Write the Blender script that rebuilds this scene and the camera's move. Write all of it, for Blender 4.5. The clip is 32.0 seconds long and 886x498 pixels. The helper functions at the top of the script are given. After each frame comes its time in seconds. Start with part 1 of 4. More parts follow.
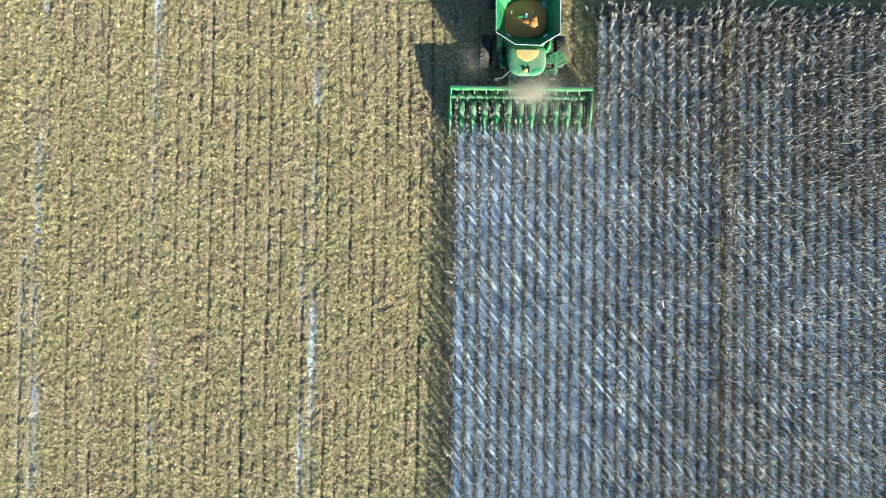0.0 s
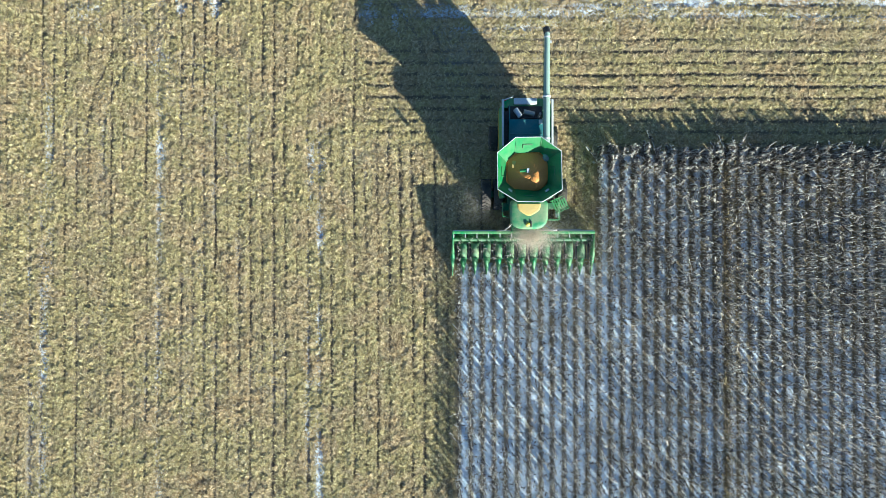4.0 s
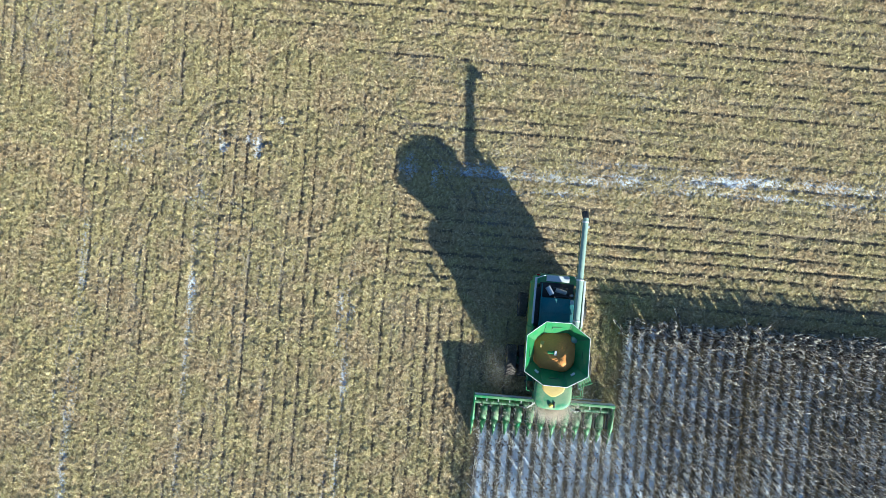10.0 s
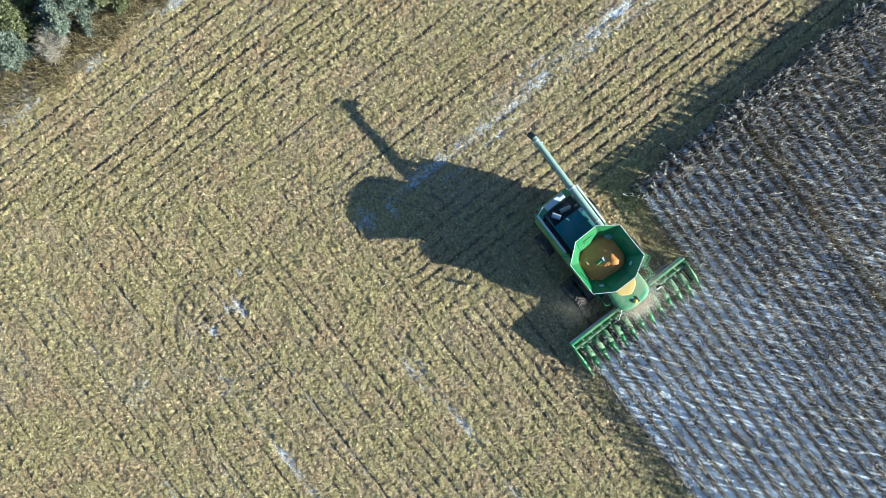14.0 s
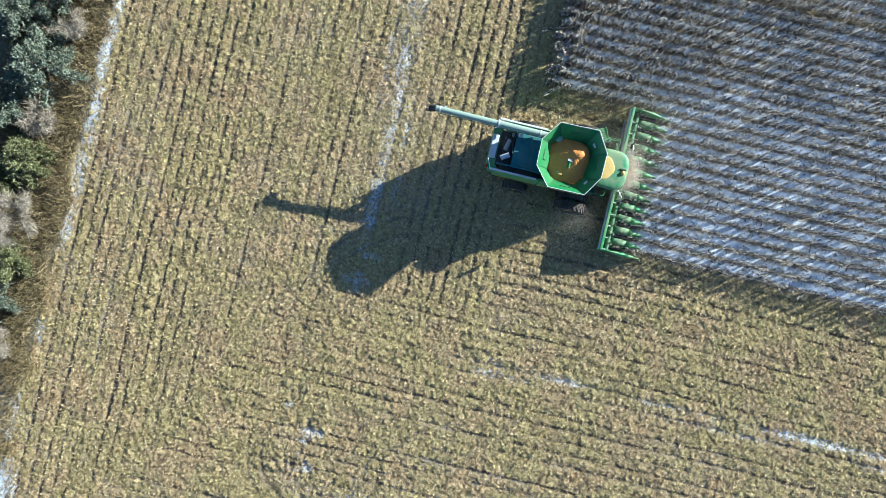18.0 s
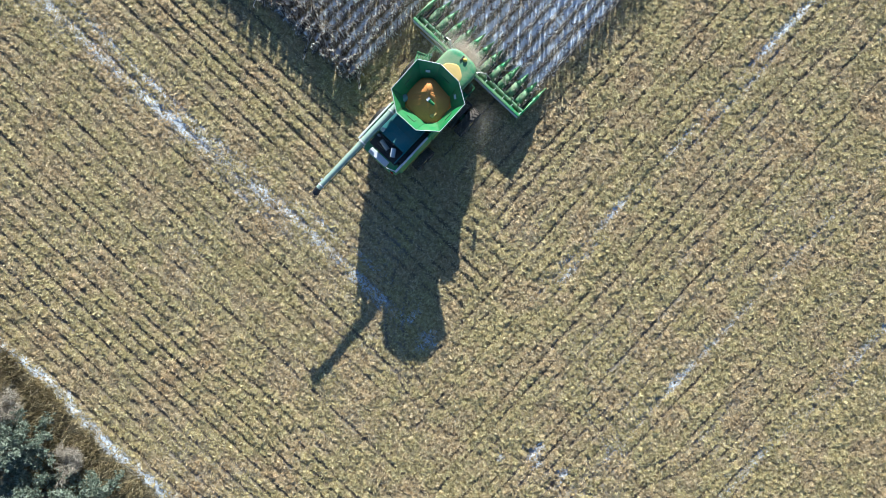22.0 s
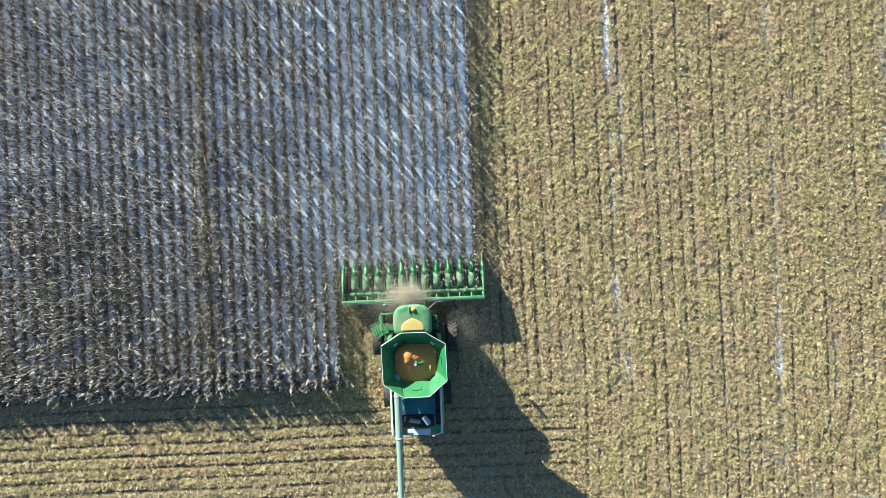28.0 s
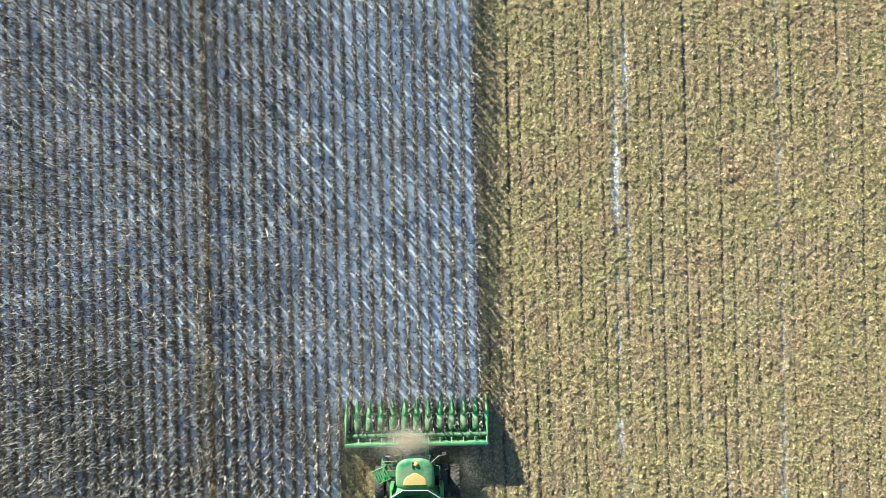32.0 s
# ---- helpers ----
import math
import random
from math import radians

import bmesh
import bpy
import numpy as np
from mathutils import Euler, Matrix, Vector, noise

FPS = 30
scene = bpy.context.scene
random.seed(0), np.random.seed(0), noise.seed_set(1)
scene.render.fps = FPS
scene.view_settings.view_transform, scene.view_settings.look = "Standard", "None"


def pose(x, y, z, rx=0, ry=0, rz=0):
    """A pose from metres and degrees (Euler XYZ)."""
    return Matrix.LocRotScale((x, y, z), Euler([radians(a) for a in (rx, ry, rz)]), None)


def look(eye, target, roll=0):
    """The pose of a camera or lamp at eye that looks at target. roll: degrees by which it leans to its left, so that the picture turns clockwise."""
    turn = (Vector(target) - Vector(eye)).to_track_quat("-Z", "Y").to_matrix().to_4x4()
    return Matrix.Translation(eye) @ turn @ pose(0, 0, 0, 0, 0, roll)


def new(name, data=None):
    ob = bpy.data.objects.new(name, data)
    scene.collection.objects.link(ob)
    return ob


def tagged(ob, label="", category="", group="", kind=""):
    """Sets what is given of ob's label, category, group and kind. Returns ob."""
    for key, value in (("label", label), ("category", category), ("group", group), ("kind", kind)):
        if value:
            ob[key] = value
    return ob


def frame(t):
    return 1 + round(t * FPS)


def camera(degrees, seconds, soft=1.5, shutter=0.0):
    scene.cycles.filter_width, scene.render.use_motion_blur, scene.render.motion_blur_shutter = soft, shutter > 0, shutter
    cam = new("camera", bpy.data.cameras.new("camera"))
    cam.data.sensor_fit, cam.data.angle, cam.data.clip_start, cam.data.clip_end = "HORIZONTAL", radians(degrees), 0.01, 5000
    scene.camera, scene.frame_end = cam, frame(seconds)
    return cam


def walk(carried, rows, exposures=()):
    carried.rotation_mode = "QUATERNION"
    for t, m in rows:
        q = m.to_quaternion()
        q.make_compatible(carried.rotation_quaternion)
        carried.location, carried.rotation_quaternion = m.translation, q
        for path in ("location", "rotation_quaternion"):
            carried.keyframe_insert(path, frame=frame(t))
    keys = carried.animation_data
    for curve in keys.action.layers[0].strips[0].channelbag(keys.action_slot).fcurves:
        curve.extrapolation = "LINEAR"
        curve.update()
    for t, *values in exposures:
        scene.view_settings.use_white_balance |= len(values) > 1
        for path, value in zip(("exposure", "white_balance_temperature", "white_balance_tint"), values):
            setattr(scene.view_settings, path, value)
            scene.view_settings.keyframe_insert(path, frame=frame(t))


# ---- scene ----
cam = camera(68.5, 32.0, soft=0.55)
PATH = [
    (0, pose(-0.306, -16.076, 42.435, 0.536, 0.069, 0.808)),
    (0.5, pose(-0.358, -15.008, 42.447, 0.508, 0.039, 1.599)),
    (1, pose(-0.398, -13.929, 42.467, 0.482, 0.015, 1.811)),
    (1.5, pose(-0.443, -12.828, 42.492, 0.454, 0.007, 1.807)),
    (2, pose(-0.498, -11.688, 42.513, 0.417, 0.017, 1.827)),
    (2.5, pose(-0.559, -10.488, 42.515, 0.372, 0.021, 1.801)),
    (4.5, pose(-0.665, -5.376, 42.747, 0.104, 0.039, -0.389)),
    (5, pose(-0.709, -4.148, 42.828, 0.004, 0.047, -0.411)),
    (5.5, pose(-0.721, -2.917, 42.875, -0.108, 0.049, -0.436)),
    (6, pose(-0.740, -1.711, 42.929, -0.213, 0.052, -0.431)),
    (6.5, pose(-0.782, -0.584, 42.998, -0.288, 0.046, -0.445)),
    (7, pose(-0.952, 0.335, 43.038, -0.320, 0.037, -0.467)),
    (7.5, pose(-1.205, 1.144, 43.046, -0.328, 0.044, -0.159)),
    (8, pose(-1.523, 1.809, 43.055, -0.331, 0.065, 2.018)),
    (8.5, pose(-1.820, 2.426, 43.074, -0.339, 0.103, 2.999)),
    (9, pose(-2.116, 2.974, 43.071, -0.354, 0.147, 4.940)),
    (9.5, pose(-2.442, 3.518, 43.063, -0.364, 0.159, 5.059)),
    (10, pose(-2.788, 4.042, 43.049, -0.366, 0.123, 4.746)),
    (10.5, pose(-3.018, 4.542, 42.993, -0.359, 0.030, 2.113)),
    (11, pose(-3.154, 4.757, 42.907, -0.364, -0.085, -3.418)),
    (11.5, pose(-3.151, 4.856, 42.865, -0.382, -0.191, -11.290)),
    (12, pose(-3.099, 4.864, 42.818, -0.397, -0.289, -18.539)),
    (12.5, pose(-3.041, 4.862, 42.790, -0.416, -0.372, -24.070)),
    (13, pose(-3.010, 4.873, 42.732, -0.426, -0.453, -29.117)),
    (13.5, pose(-2.957, 4.871, 42.646, -0.421, -0.504, -33.775)),
    (14, pose(-2.870, 4.846, 42.567, -0.396, -0.504, -37.772)),
    (14.5, pose(-2.778, 4.785, 42.455, -0.353, -0.459, -41.841)),
    (16.5, pose(-2.445, 4.380, 41.733, -0.082, -0.242, -59.342)),
    (17, pose(-2.427, 4.301, 41.633, -0.031, -0.231, -65.148)),
    (17.5, pose(-2.375, 4.247, 41.589, 0.018, -0.251, -70.312)),
    (18, pose(-2.374, 4.252, 41.585, 0.062, -0.286, -76.652)),
    (18.5, pose(-2.365, 4.263, 41.604, 0.079, -0.334, -83.713)),
    (19, pose(-2.303, 4.294, 41.638, 0.052, -0.391, -91.060)),
    (19.5, pose(-2.219, 4.375, 41.695, -0.013, -0.463, -98.333)),
    (20, pose(-2.108, 4.419, 41.764, -0.070, -0.540, -105.551)),
    (20.5, pose(-2.026, 4.416, 41.836, -0.083, -0.606, -113.208)),
    (21, pose(-2.004, 4.417, 41.910, -0.037, -0.636, -120.649)),
    (21.5, pose(-2.020, 4.379, 42.050, 0.055, -0.627, -128.574)),
    (22, pose(-2.017, 4.305, 42.188, 0.160, -0.581, -137.048)),
    (22.5, pose(-1.729, 3.944, 42.350, 0.259, -0.506, -146.087)),
    (23, pose(-1.244, 3.230, 42.521, 0.323, -0.414, -155.099)),
    (23.5, pose(-0.661, 2.222, 42.686, 0.335, -0.326, -163.206)),
    (24, pose(-0.060, 1.104, 42.792, 0.306, -0.264, -167.838)),
    (24.5, pose(0.549, -0.065, 42.880, 0.260, -0.224, -169.513)),
    (25, pose(1.059, -1.299, 42.930, 0.219, -0.182, -174.571)),
    (25.5, pose(1.453, -2.521, 42.902, 0.196, -0.134, -179.138)),
    (27.5, pose(2.305, -7.265, 42.744, 0.200, 0.067, -182.465)),
    (28, pose(2.401, -8.422, 42.678, 0.228, 0.097, -182.424)),
    (28.5, pose(2.458, -9.555, 42.593, 0.265, 0.123, -182.378)),
    (29, pose(2.497, -10.704, 42.545, 0.297, 0.166, -182.339)),
    (29.5, pose(2.484, -11.867, 42.513, 0.310, 0.222, -182.305)),
    (30, pose(2.440, -13.042, 42.483, 0.297, 0.287, -182.281)),
    (30.5, pose(2.372, -14.137, 42.452, 0.254, 0.352, -182.181)),
    (31, pose(2.282, -15.330, 42.439, 0.191, 0.414, -181.974)),
    (31.5, pose(2.219, -16.523, 42.411, 0.113, 0.475, -181.761)),
    (32, pose(2.138, -17.704, 42.382, 0.030, 0.538, -181.307)),
]
walk(cam, PATH, [(0, 1.80, 5230, 4), (4, 1.76, 5170, 5), (8, 1.68, 5080, 7), (18, 1.70, 5120, 10), (21, 1.65, 5160, 13), (24.5, 1.63, 5190, 12), (28, 1.73, 5390, 9), (32, 1.75, 5440, 7)])

# ---------------------------------------------------------------- light
SUN_AZ, SUN_EL = radians(141.2), radians(18.0)
world = bpy.data.worlds.new("winter_sky")
scene.world = world
world.use_nodes = True
wn = world.node_tree.nodes
sky = wn.new("ShaderNodeTexSky")
sky.sky_type = "NISHITA"
sky.sun_disc = False
sky.sun_elevation, sky.sun_rotation = SUN_EL, SUN_AZ
sky.air_density, sky.dust_density, sky.ozone_density = 1.0, 0.4, 3.0
world.node_tree.links.new(sky.outputs[0], wn["Background"].inputs[0])
wn["Background"].inputs[1].default_value = 0.050
sun_data = bpy.data.lights.new("sun", "SUN")
sun_data.energy, sun_data.angle, sun_data.color = 4.6, radians(0.55), (1.0, 0.92, 0.74)
sun = new("sun", sun_data)
to_sun = Vector((math.sin(SUN_AZ) * math.cos(SUN_EL), math.cos(SUN_AZ) * math.cos(SUN_EL), math.sin(SUN_EL)))
sun.matrix_world = look(to_sun * 80, (0, 0, 0))


# ---------------------------------------------------------------- materials
def material(name, rough=0.7, metal=0.0):
    m = bpy.data.materials.new(name)
    m.use_nodes = True
    b = m.node_tree.nodes["Principled BSDF"]
    b.inputs["Roughness"].default_value, b.inputs["Metallic"].default_value = rough, metal
    return m, m.node_tree.nodes, m.node_tree.links, b


def noise_node(n, l, scale, detail=4.0, rough=0.6, coords="Object", stretch=None):
    tc = n.new("ShaderNodeTexCoord")
    src = tc.outputs[coords]
    if stretch:
        mp = n.new("ShaderNodeMapping")
        mp.inputs["Scale"].default_value = stretch
        l.new(src, mp.inputs[0])
        src = mp.outputs[0]
    t = n.new("ShaderNodeTexNoise")
    t.inputs["Scale"].default_value, t.inputs["Detail"].default_value, t.inputs["Roughness"].default_value = scale, detail, rough
    l.new(src, t.inputs["Vector"])
    return t


def ramp(n, l, fac, stops):
    r = n.new("ShaderNodeValToRGB")
    e = r.color_ramp.elements
    while len(e) < len(stops):
        e.new(0.5)
    for k, (p, c) in zip(e, stops):
        k.position, k.color = p, (*c, 1)
    l.new(fac, r.inputs[0])
    return r


def mix_col(n, l, fac, a, b):
    m = n.new("ShaderNodeMix")
    m.data_type = "RGBA"
    for sock, v in ((m.inputs[0], fac), (m.inputs[6], a), (m.inputs[7], b)):
        if isinstance(v, bpy.types.NodeSocket):
            l.new(v, sock)
        else:
            sock.default_value = v if isinstance(v, float) else (*v, 1)
    return m.outputs[2]


def calc(n, l, op, a, b=0.0):
    m = n.new("ShaderNodeMath")
    m.operation = op
    for sock, v in zip(m.inputs, (a, b)):
        if isinstance(v, bpy.types.NodeSocket):
            l.new(v, sock)
        else:
            sock.default_value = v
    return m.outputs[0]


def bump(n, l, b, height, strength, dist):
    k = n.new("ShaderNodeBump")
    k.inputs["Strength"].default_value, k.inputs["Distance"].default_value = strength, dist
    l.new(height, k.inputs["Height"])
    l.new(k.outputs[0], b.inputs["Normal"])


def painted(name, col, rough=0.4, dust=0.25, metal=0.0, dust_col=(0.42, 0.34, 0.2)):
    """Paint or sheet metal with field dust lying in patches and fine scratches."""
    m, n, l, b = material(name, rough, metal)
    big, fine = noise_node(n, l, 1.3, 5), noise_node(n, l, 28.0, 3)
    f = calc(n, l, "MULTIPLY", calc(n, l, "SMOOTH_MIN", ramp(n, l, big.outputs[0], [(0.35, (0, 0, 0)), (0.75, (1, 1, 1))]).outputs[0], fine.outputs[0]), dust * 1.6)
    tone = ramp(n, l, fine.outputs[0], [(0.3, tuple(c * 0.82 for c in col)), (0.7, tuple(min(1, c * 1.1) for c in col))])
    l.new(mix_col(n, l, f, tone.outputs[0], dust_col), b.inputs["Base Color"])
    l.new(calc(n, l, "ADD", calc(n, l, "MULTIPLY", f, 0.5), rough), b.inputs["Roughness"])
    bump(n, l, b, fine.outputs[0], 0.12, 0.01)
    return m


def piecewise(name, stops, rough=0.8, scale=30.0, patchy=False, thin=0.0, tones=((0.62, 0.60, 0.56), (1.15, 1.12, 1.05))):
    """Plant matter whose pieces differ one from the next."""
    m, n, l, b = material(name, rough)
    g = n.new("ShaderNodeNewGeometry")
    r = ramp(n, l, g.outputs["Random Per Island"], stops)
    t = noise_node(n, l, scale, 3)
    tone = ramp(n, l, t.outputs[0], [(0.3, tones[0]), (0.7, tones[1])])
    mm = n.new("ShaderNodeMix")
    mm.data_type, mm.blend_type = "RGBA", "MULTIPLY"
    mm.inputs[0].default_value = 1.0
    l.new(r.outputs[0], mm.inputs[6])
    l.new(tone.outputs[0], mm.inputs[7])
    out = mm.outputs[2]
    if patchy:
        wide = noise_node(n, l, 0.33, 5, 0.7)
        hue = ramp(n, l, wide.outputs[0], [(0.3, (1.02, 0.86, 0.76)), (0.45, (1.07, 0.99, 0.92)), (0.55, (1.0, 1.0, 0.78)), (0.7, (1.12, 1.06, 0.98))])
        m2 = n.new("ShaderNodeMix")
        m2.data_type, m2.blend_type = "RGBA", "MULTIPLY"
        m2.inputs[0].default_value = 1.0
        l.new(out, m2.inputs[6])
        l.new(hue.outputs[0], m2.inputs[7])
        out = m2.outputs[2]
    l.new(out, b.inputs["Base Color"])
    b.inputs["Specular IOR Level"].default_value = 0.15
    if thin:  # dry leaf that lets some light through
        tr, mx = n.new("ShaderNodeBsdfTranslucent"), n.new("ShaderNodeMixShader")
        mx.inputs[0].default_value = thin
        l.new(out, tr.inputs["Color"])
        l.new(b.outputs[0], mx.inputs[1])
        l.new(tr.outputs[0], mx.inputs[2])
        l.new(mx.outputs[0], n["Material Output"].inputs["Surface"])
    return m


MAT_LEAF = piecewise("dry_corn", [(0.0, (0.06, 0.046, 0.04)), (0.45, (0.23, 0.20, 0.17)), (0.63, (0.62, 0.575, 0.485)), (0.85, (0.93, 0.89, 0.79))], thin=0.33)
MAT_WEED = piecewise("dead_weeds", [(0.0, (0.26, 0.20, 0.11)), (0.6, (0.46, 0.37, 0.20)), (1.0, (0.66, 0.56, 0.36))])
MAT_CHAFF = piecewise("corn_chaff", [(0.0, (0.31, 0.237, 0.12)), (0.3, (0.42, 0.339, 0.178)), (0.65, (0.55, 0.458, 0.262)), (1.0, (0.69, 0.59, 0.38))], scale=4.6, patchy=True, tones=((0.50, 0.47, 0.42), (1.09, 1.075, 1.0)))
MAT_GRASS = piecewise("dead_grass", [(0.0, (0.085, 0.07, 0.032)), (0.5, (0.23, 0.18, 0.085)), (0.85, (0.36, 0.295, 0.155)), (1.0, (0.50, 0.43, 0.27))])
MAT_CEDAR = piecewise("cedar_needles", [(0.0, (0.075, 0.098, 0.066)), (0.5, (0.20, 0.24, 0.175)), (1.0, (0.34, 0.38, 0.295))])
MAT_PINE = piecewise("yellow_green_needles", [(0.0, (0.08, 0.09, 0.04)), (0.6, (0.21, 0.225, 0.10)), (1.0, (0.36, 0.37, 0.19))])
MAT_TWIG = piecewise("grey_twigs", [(0.0, (0.22, 0.19, 0.135)), (0.6, (0.40, 0.35, 0.27)), (1.0, (0.57, 0.52, 0.43))])
MAT_BARK = piecewise("bark", [(0.0, (0.07, 0.05, 0.035)), (1.0, (0.14, 0.10, 0.07))])
MAT_DUST = piecewise("airborne_chaff", [(0.0, (0.58, 0.49, 0.36)), (0.6, (0.68, 0.59, 0.46)), (1.0, (0.76, 0.69, 0.57))], thin=0.55, tones=((0.95, 0.95, 0.95), (1.0, 1.0, 1.0)))
MAT_GRAIN = piecewise("corn_grain", [(0.0, (0.53, 0.20, 0.047)), (0.5, (0.67, 0.27, 0.067)), (1.0, (0.81, 0.385, 0.11))], 0.6, 45.0)
MAT_GREEN = painted("green_paint", (0.025, 0.27, 0.07), 0.42, 0.42)
MAT_GREEN_DARK = painted("green_poly", (0.012, 0.14, 0.05), 0.5, 0.3)
MAT_PANEL = painted("tank_panel", (0.017, 0.175, 0.046), 0.33, 0.12)
MAT_DECK = painted("engine_deck_paint", (0.022, 0.15, 0.15), 0.45, 0.16)
MAT_ROOF = painted("dusty_roof_paint", (0.03, 0.205, 0.068), 0.55, 0.55)
MAT_HOOD = painted("dusty_hood_poly", (0.03, 0.21, 0.075), 0.6, 0.6)
MAT_TUBE = painted("auger_tube_paint", (0.24, 0.33, 0.255), 0.42, 0.15)
MAT_STEEL = painted("worn_steel", (0.38, 0.38, 0.36), 0.38, 0.3, 0.6)
MAT_PALE = painted("pale_grey_sheet", (0.62, 0.63, 0.60), 0.5, 0.25)
MAT_BLACK = painted("black_parts", (0.016, 0.016, 0.018), 0.6, 0.12)
MAT_RUBBER = painted("tyre_rubber", (0.022, 0.021, 0.02), 0.85, 0.42, 0.0, (0.24, 0.19, 0.13))
MAT_YELLOW = painted("yellow_rim_paint", (0.72, 0.50, 0.03), 0.4, 0.3)
MAT_DUSTED = painted("grain_dusted_roof", (0.62, 0.42, 0.10), 0.85, 0.4)
MAT_RED = painted("red_lens", (0.5, 0.02, 0.02), 0.25, 0.05)
MAT_GLASS, _n, _l, _b = material("tinted_glass", 0.06)
_b.inputs["Base Color"].default_value = (0.02, 0.03, 0.03, 1)
_b.inputs["Specular IOR Level"].default_value = 0.7


def ground_material():
    m, n, l, b = material("field_ground", 0.9)

    def layer(name):
        a = n.new("ShaderNodeAttribute")
        a.attribute_name = name
        return a.outputs["Fac"]

    fine, mid, big = noise_node(n, l, 6.0, 5, 0.75), noise_node(n, l, 2.2, 4), noise_node(n, l, 0.12, 3)
    grit = noise_node(n, l, 34.0, 3, 0.7)
    fibre = [noise_node(n, l, 11.0, 4, 0.75, stretch=st) for st in ((1.0, 3.5, 1.0), (3.5, 1.0, 1.0))]
    straw = calc(n, l, "MAXIMUM", fibre[0].outputs[0], fibre[1].outputs[0])
    straw = calc(n, l, "ADD", calc(n, l, "MULTIPLY", straw, 0.6), calc(n, l, "MULTIPLY", fine.outputs[0], 0.4))
    chaff = ramp(n, l, straw, [(0.42, (0.21, 0.15, 0.068)), (0.50, (0.36, 0.28, 0.133)), (0.58, (0.49, 0.40, 0.205)), (0.68, (0.68, 0.575, 0.34))])
    thin = ramp(n, l, straw, [(0.42, (0.12, 0.085, 0.04)), (0.52, (0.27, 0.21, 0.105)), (0.66, (0.46, 0.38, 0.21))])
    # bare soil, kept dark so its colour also carries the shade in furrows
    shaded_soil = ramp(n, l, grit.outputs[0], [(0.3, (0.08, 0.058, 0.033)), (0.7, (0.21, 0.155, 0.085))])
    dead = ramp(n, l, fine.outputs[0], [(0.3, (0.05, 0.042, 0.022)), (0.55, (0.15, 0.125, 0.065)), (0.8, (0.27, 0.23, 0.13))])
    snow = ramp(n, l, grit.outputs[0], [(0.3, (0.60, 0.67, 0.73)), (0.7, (0.79, 0.85, 0.895))])
    tint = ramp(n, l, big.outputs[0], [(0.35, (0.86, 0.84, 0.78)), (0.65, (1.08, 1.06, 0.98))])
    mm = n.new("ShaderNodeMix")
    mm.data_type, mm.blend_type = "RGBA", "MULTIPLY"
    mm.inputs[0].default_value = 1.0
    l.new(chaff.outputs[0], mm.inputs[6])
    l.new(tint.outputs[0], mm.inputs[7])
    c = mix_col(n, l, calc(n, l, "MULTIPLY", layer("thin_residue"), 0.75), mm.outputs[2], thin.outputs[0])
    c = mix_col(n, l, layer("soil_shade"), c, shaded_soil.outputs[0])
    speck = ramp(n, l, calc(n, l, "ADD", calc(n, l, "MULTIPLY", grit.outputs[0], 0.5), calc(n, l, "MULTIPLY", fine.outputs[0], 0.5)), [(0.42, (0, 0, 0)), (0.58, (1, 1, 1))])
    c = mix_col(n, l, calc(n, l, "MULTIPLY", layer("frost"), speck.outputs[0]), c, (0.66, 0.68, 0.70))
    c = mix_col(n, l, layer("rough_grass"), c, dead.outputs[0])
    ragged = calc(n, l, "ADD", calc(n, l, "MULTIPLY", fine.outputs[0], 1.3), calc(n, l, "MULTIPLY", mid.outputs[0], 0.5))
    ragged = calc(n, l, "ADD", ragged, calc(n, l, "MULTIPLY", grit.outputs[0], 0.8))
    edge = calc(n, l, "SUBTRACT", calc(n, l, "ADD", layer("snow"), ragged), 1.73)
    cover = n.new("ShaderNodeMapRange")
    cover.inputs[1].default_value, cover.inputs[2].default_value = 0.0, 0.5
    l.new(edge, cover.inputs[0])
    c = mix_col(n, l, cover.outputs[0], c, snow.outputs[0])
    l.new(c, b.inputs["Base Color"])
    bump(n, l, b, straw, 0.8, 0.08)
    return m


MAT_GROUND = ground_material()


# ---------------------------------------------------------------- shape helpers
def part(name, bm, mat, parent=None, label="", smooth=False):
    """Links a bmesh as one mesh object under its parent."""
    me = bpy.data.meshes.new(name)
    bm.normal_update()
    bm.to_mesh(me)
    bm.free()
    me.materials.append(mat)
    if smooth:
        me.polygons.foreach_set("use_smooth", [True] * len(me.polygons))
    ob = new(name, me)
    ob.parent = parent
    if label:
        tagged(ob, label)
    return ob


def box(bm, x0, x1, y0, y1, z0, z1, bevel=0.0, m=None):
    r = bmesh.ops.create_cube(bm, size=1.0)
    vs = r["verts"]
    t = Matrix.Translation(((x0 + x1) / 2, (y0 + y1) / 2, (z0 + z1) / 2)) @ Matrix.Diagonal((x1 - x0, y1 - y0, z1 - z0, 1))
    bmesh.ops.transform(bm, matrix=(m @ t) if m else t, verts=vs)
    if bevel:
        es = list({e for v in vs for e in v.link_edges})
        bmesh.ops.bevel(bm, geom=es, offset=bevel, segments=2, affect="EDGES", profile=0.6)
    return bm


def boxed(*a, **k):
    return box(bmesh.new(), *a, **k)


def tube(bm, a, b, r0, r1=None, seg=10, caps=True):
    a, b = Vector(a), Vector(b)
    d = b - a
    q = d.to_track_quat("Z", "Y").to_matrix().to_4x4()
    bmesh.ops.create_cone(bm, cap_ends=caps, segments=seg, radius1=r0, radius2=r0 if r1 is None else r1, depth=d.length, matrix=Matrix.Translation((a + b) / 2) @ q)
    return bm


def bent(bm, pts, r, seg=8):
    for a, b in zip(pts, pts[1:]):
        tube(bm, a, b, r, seg=seg)
    return bm


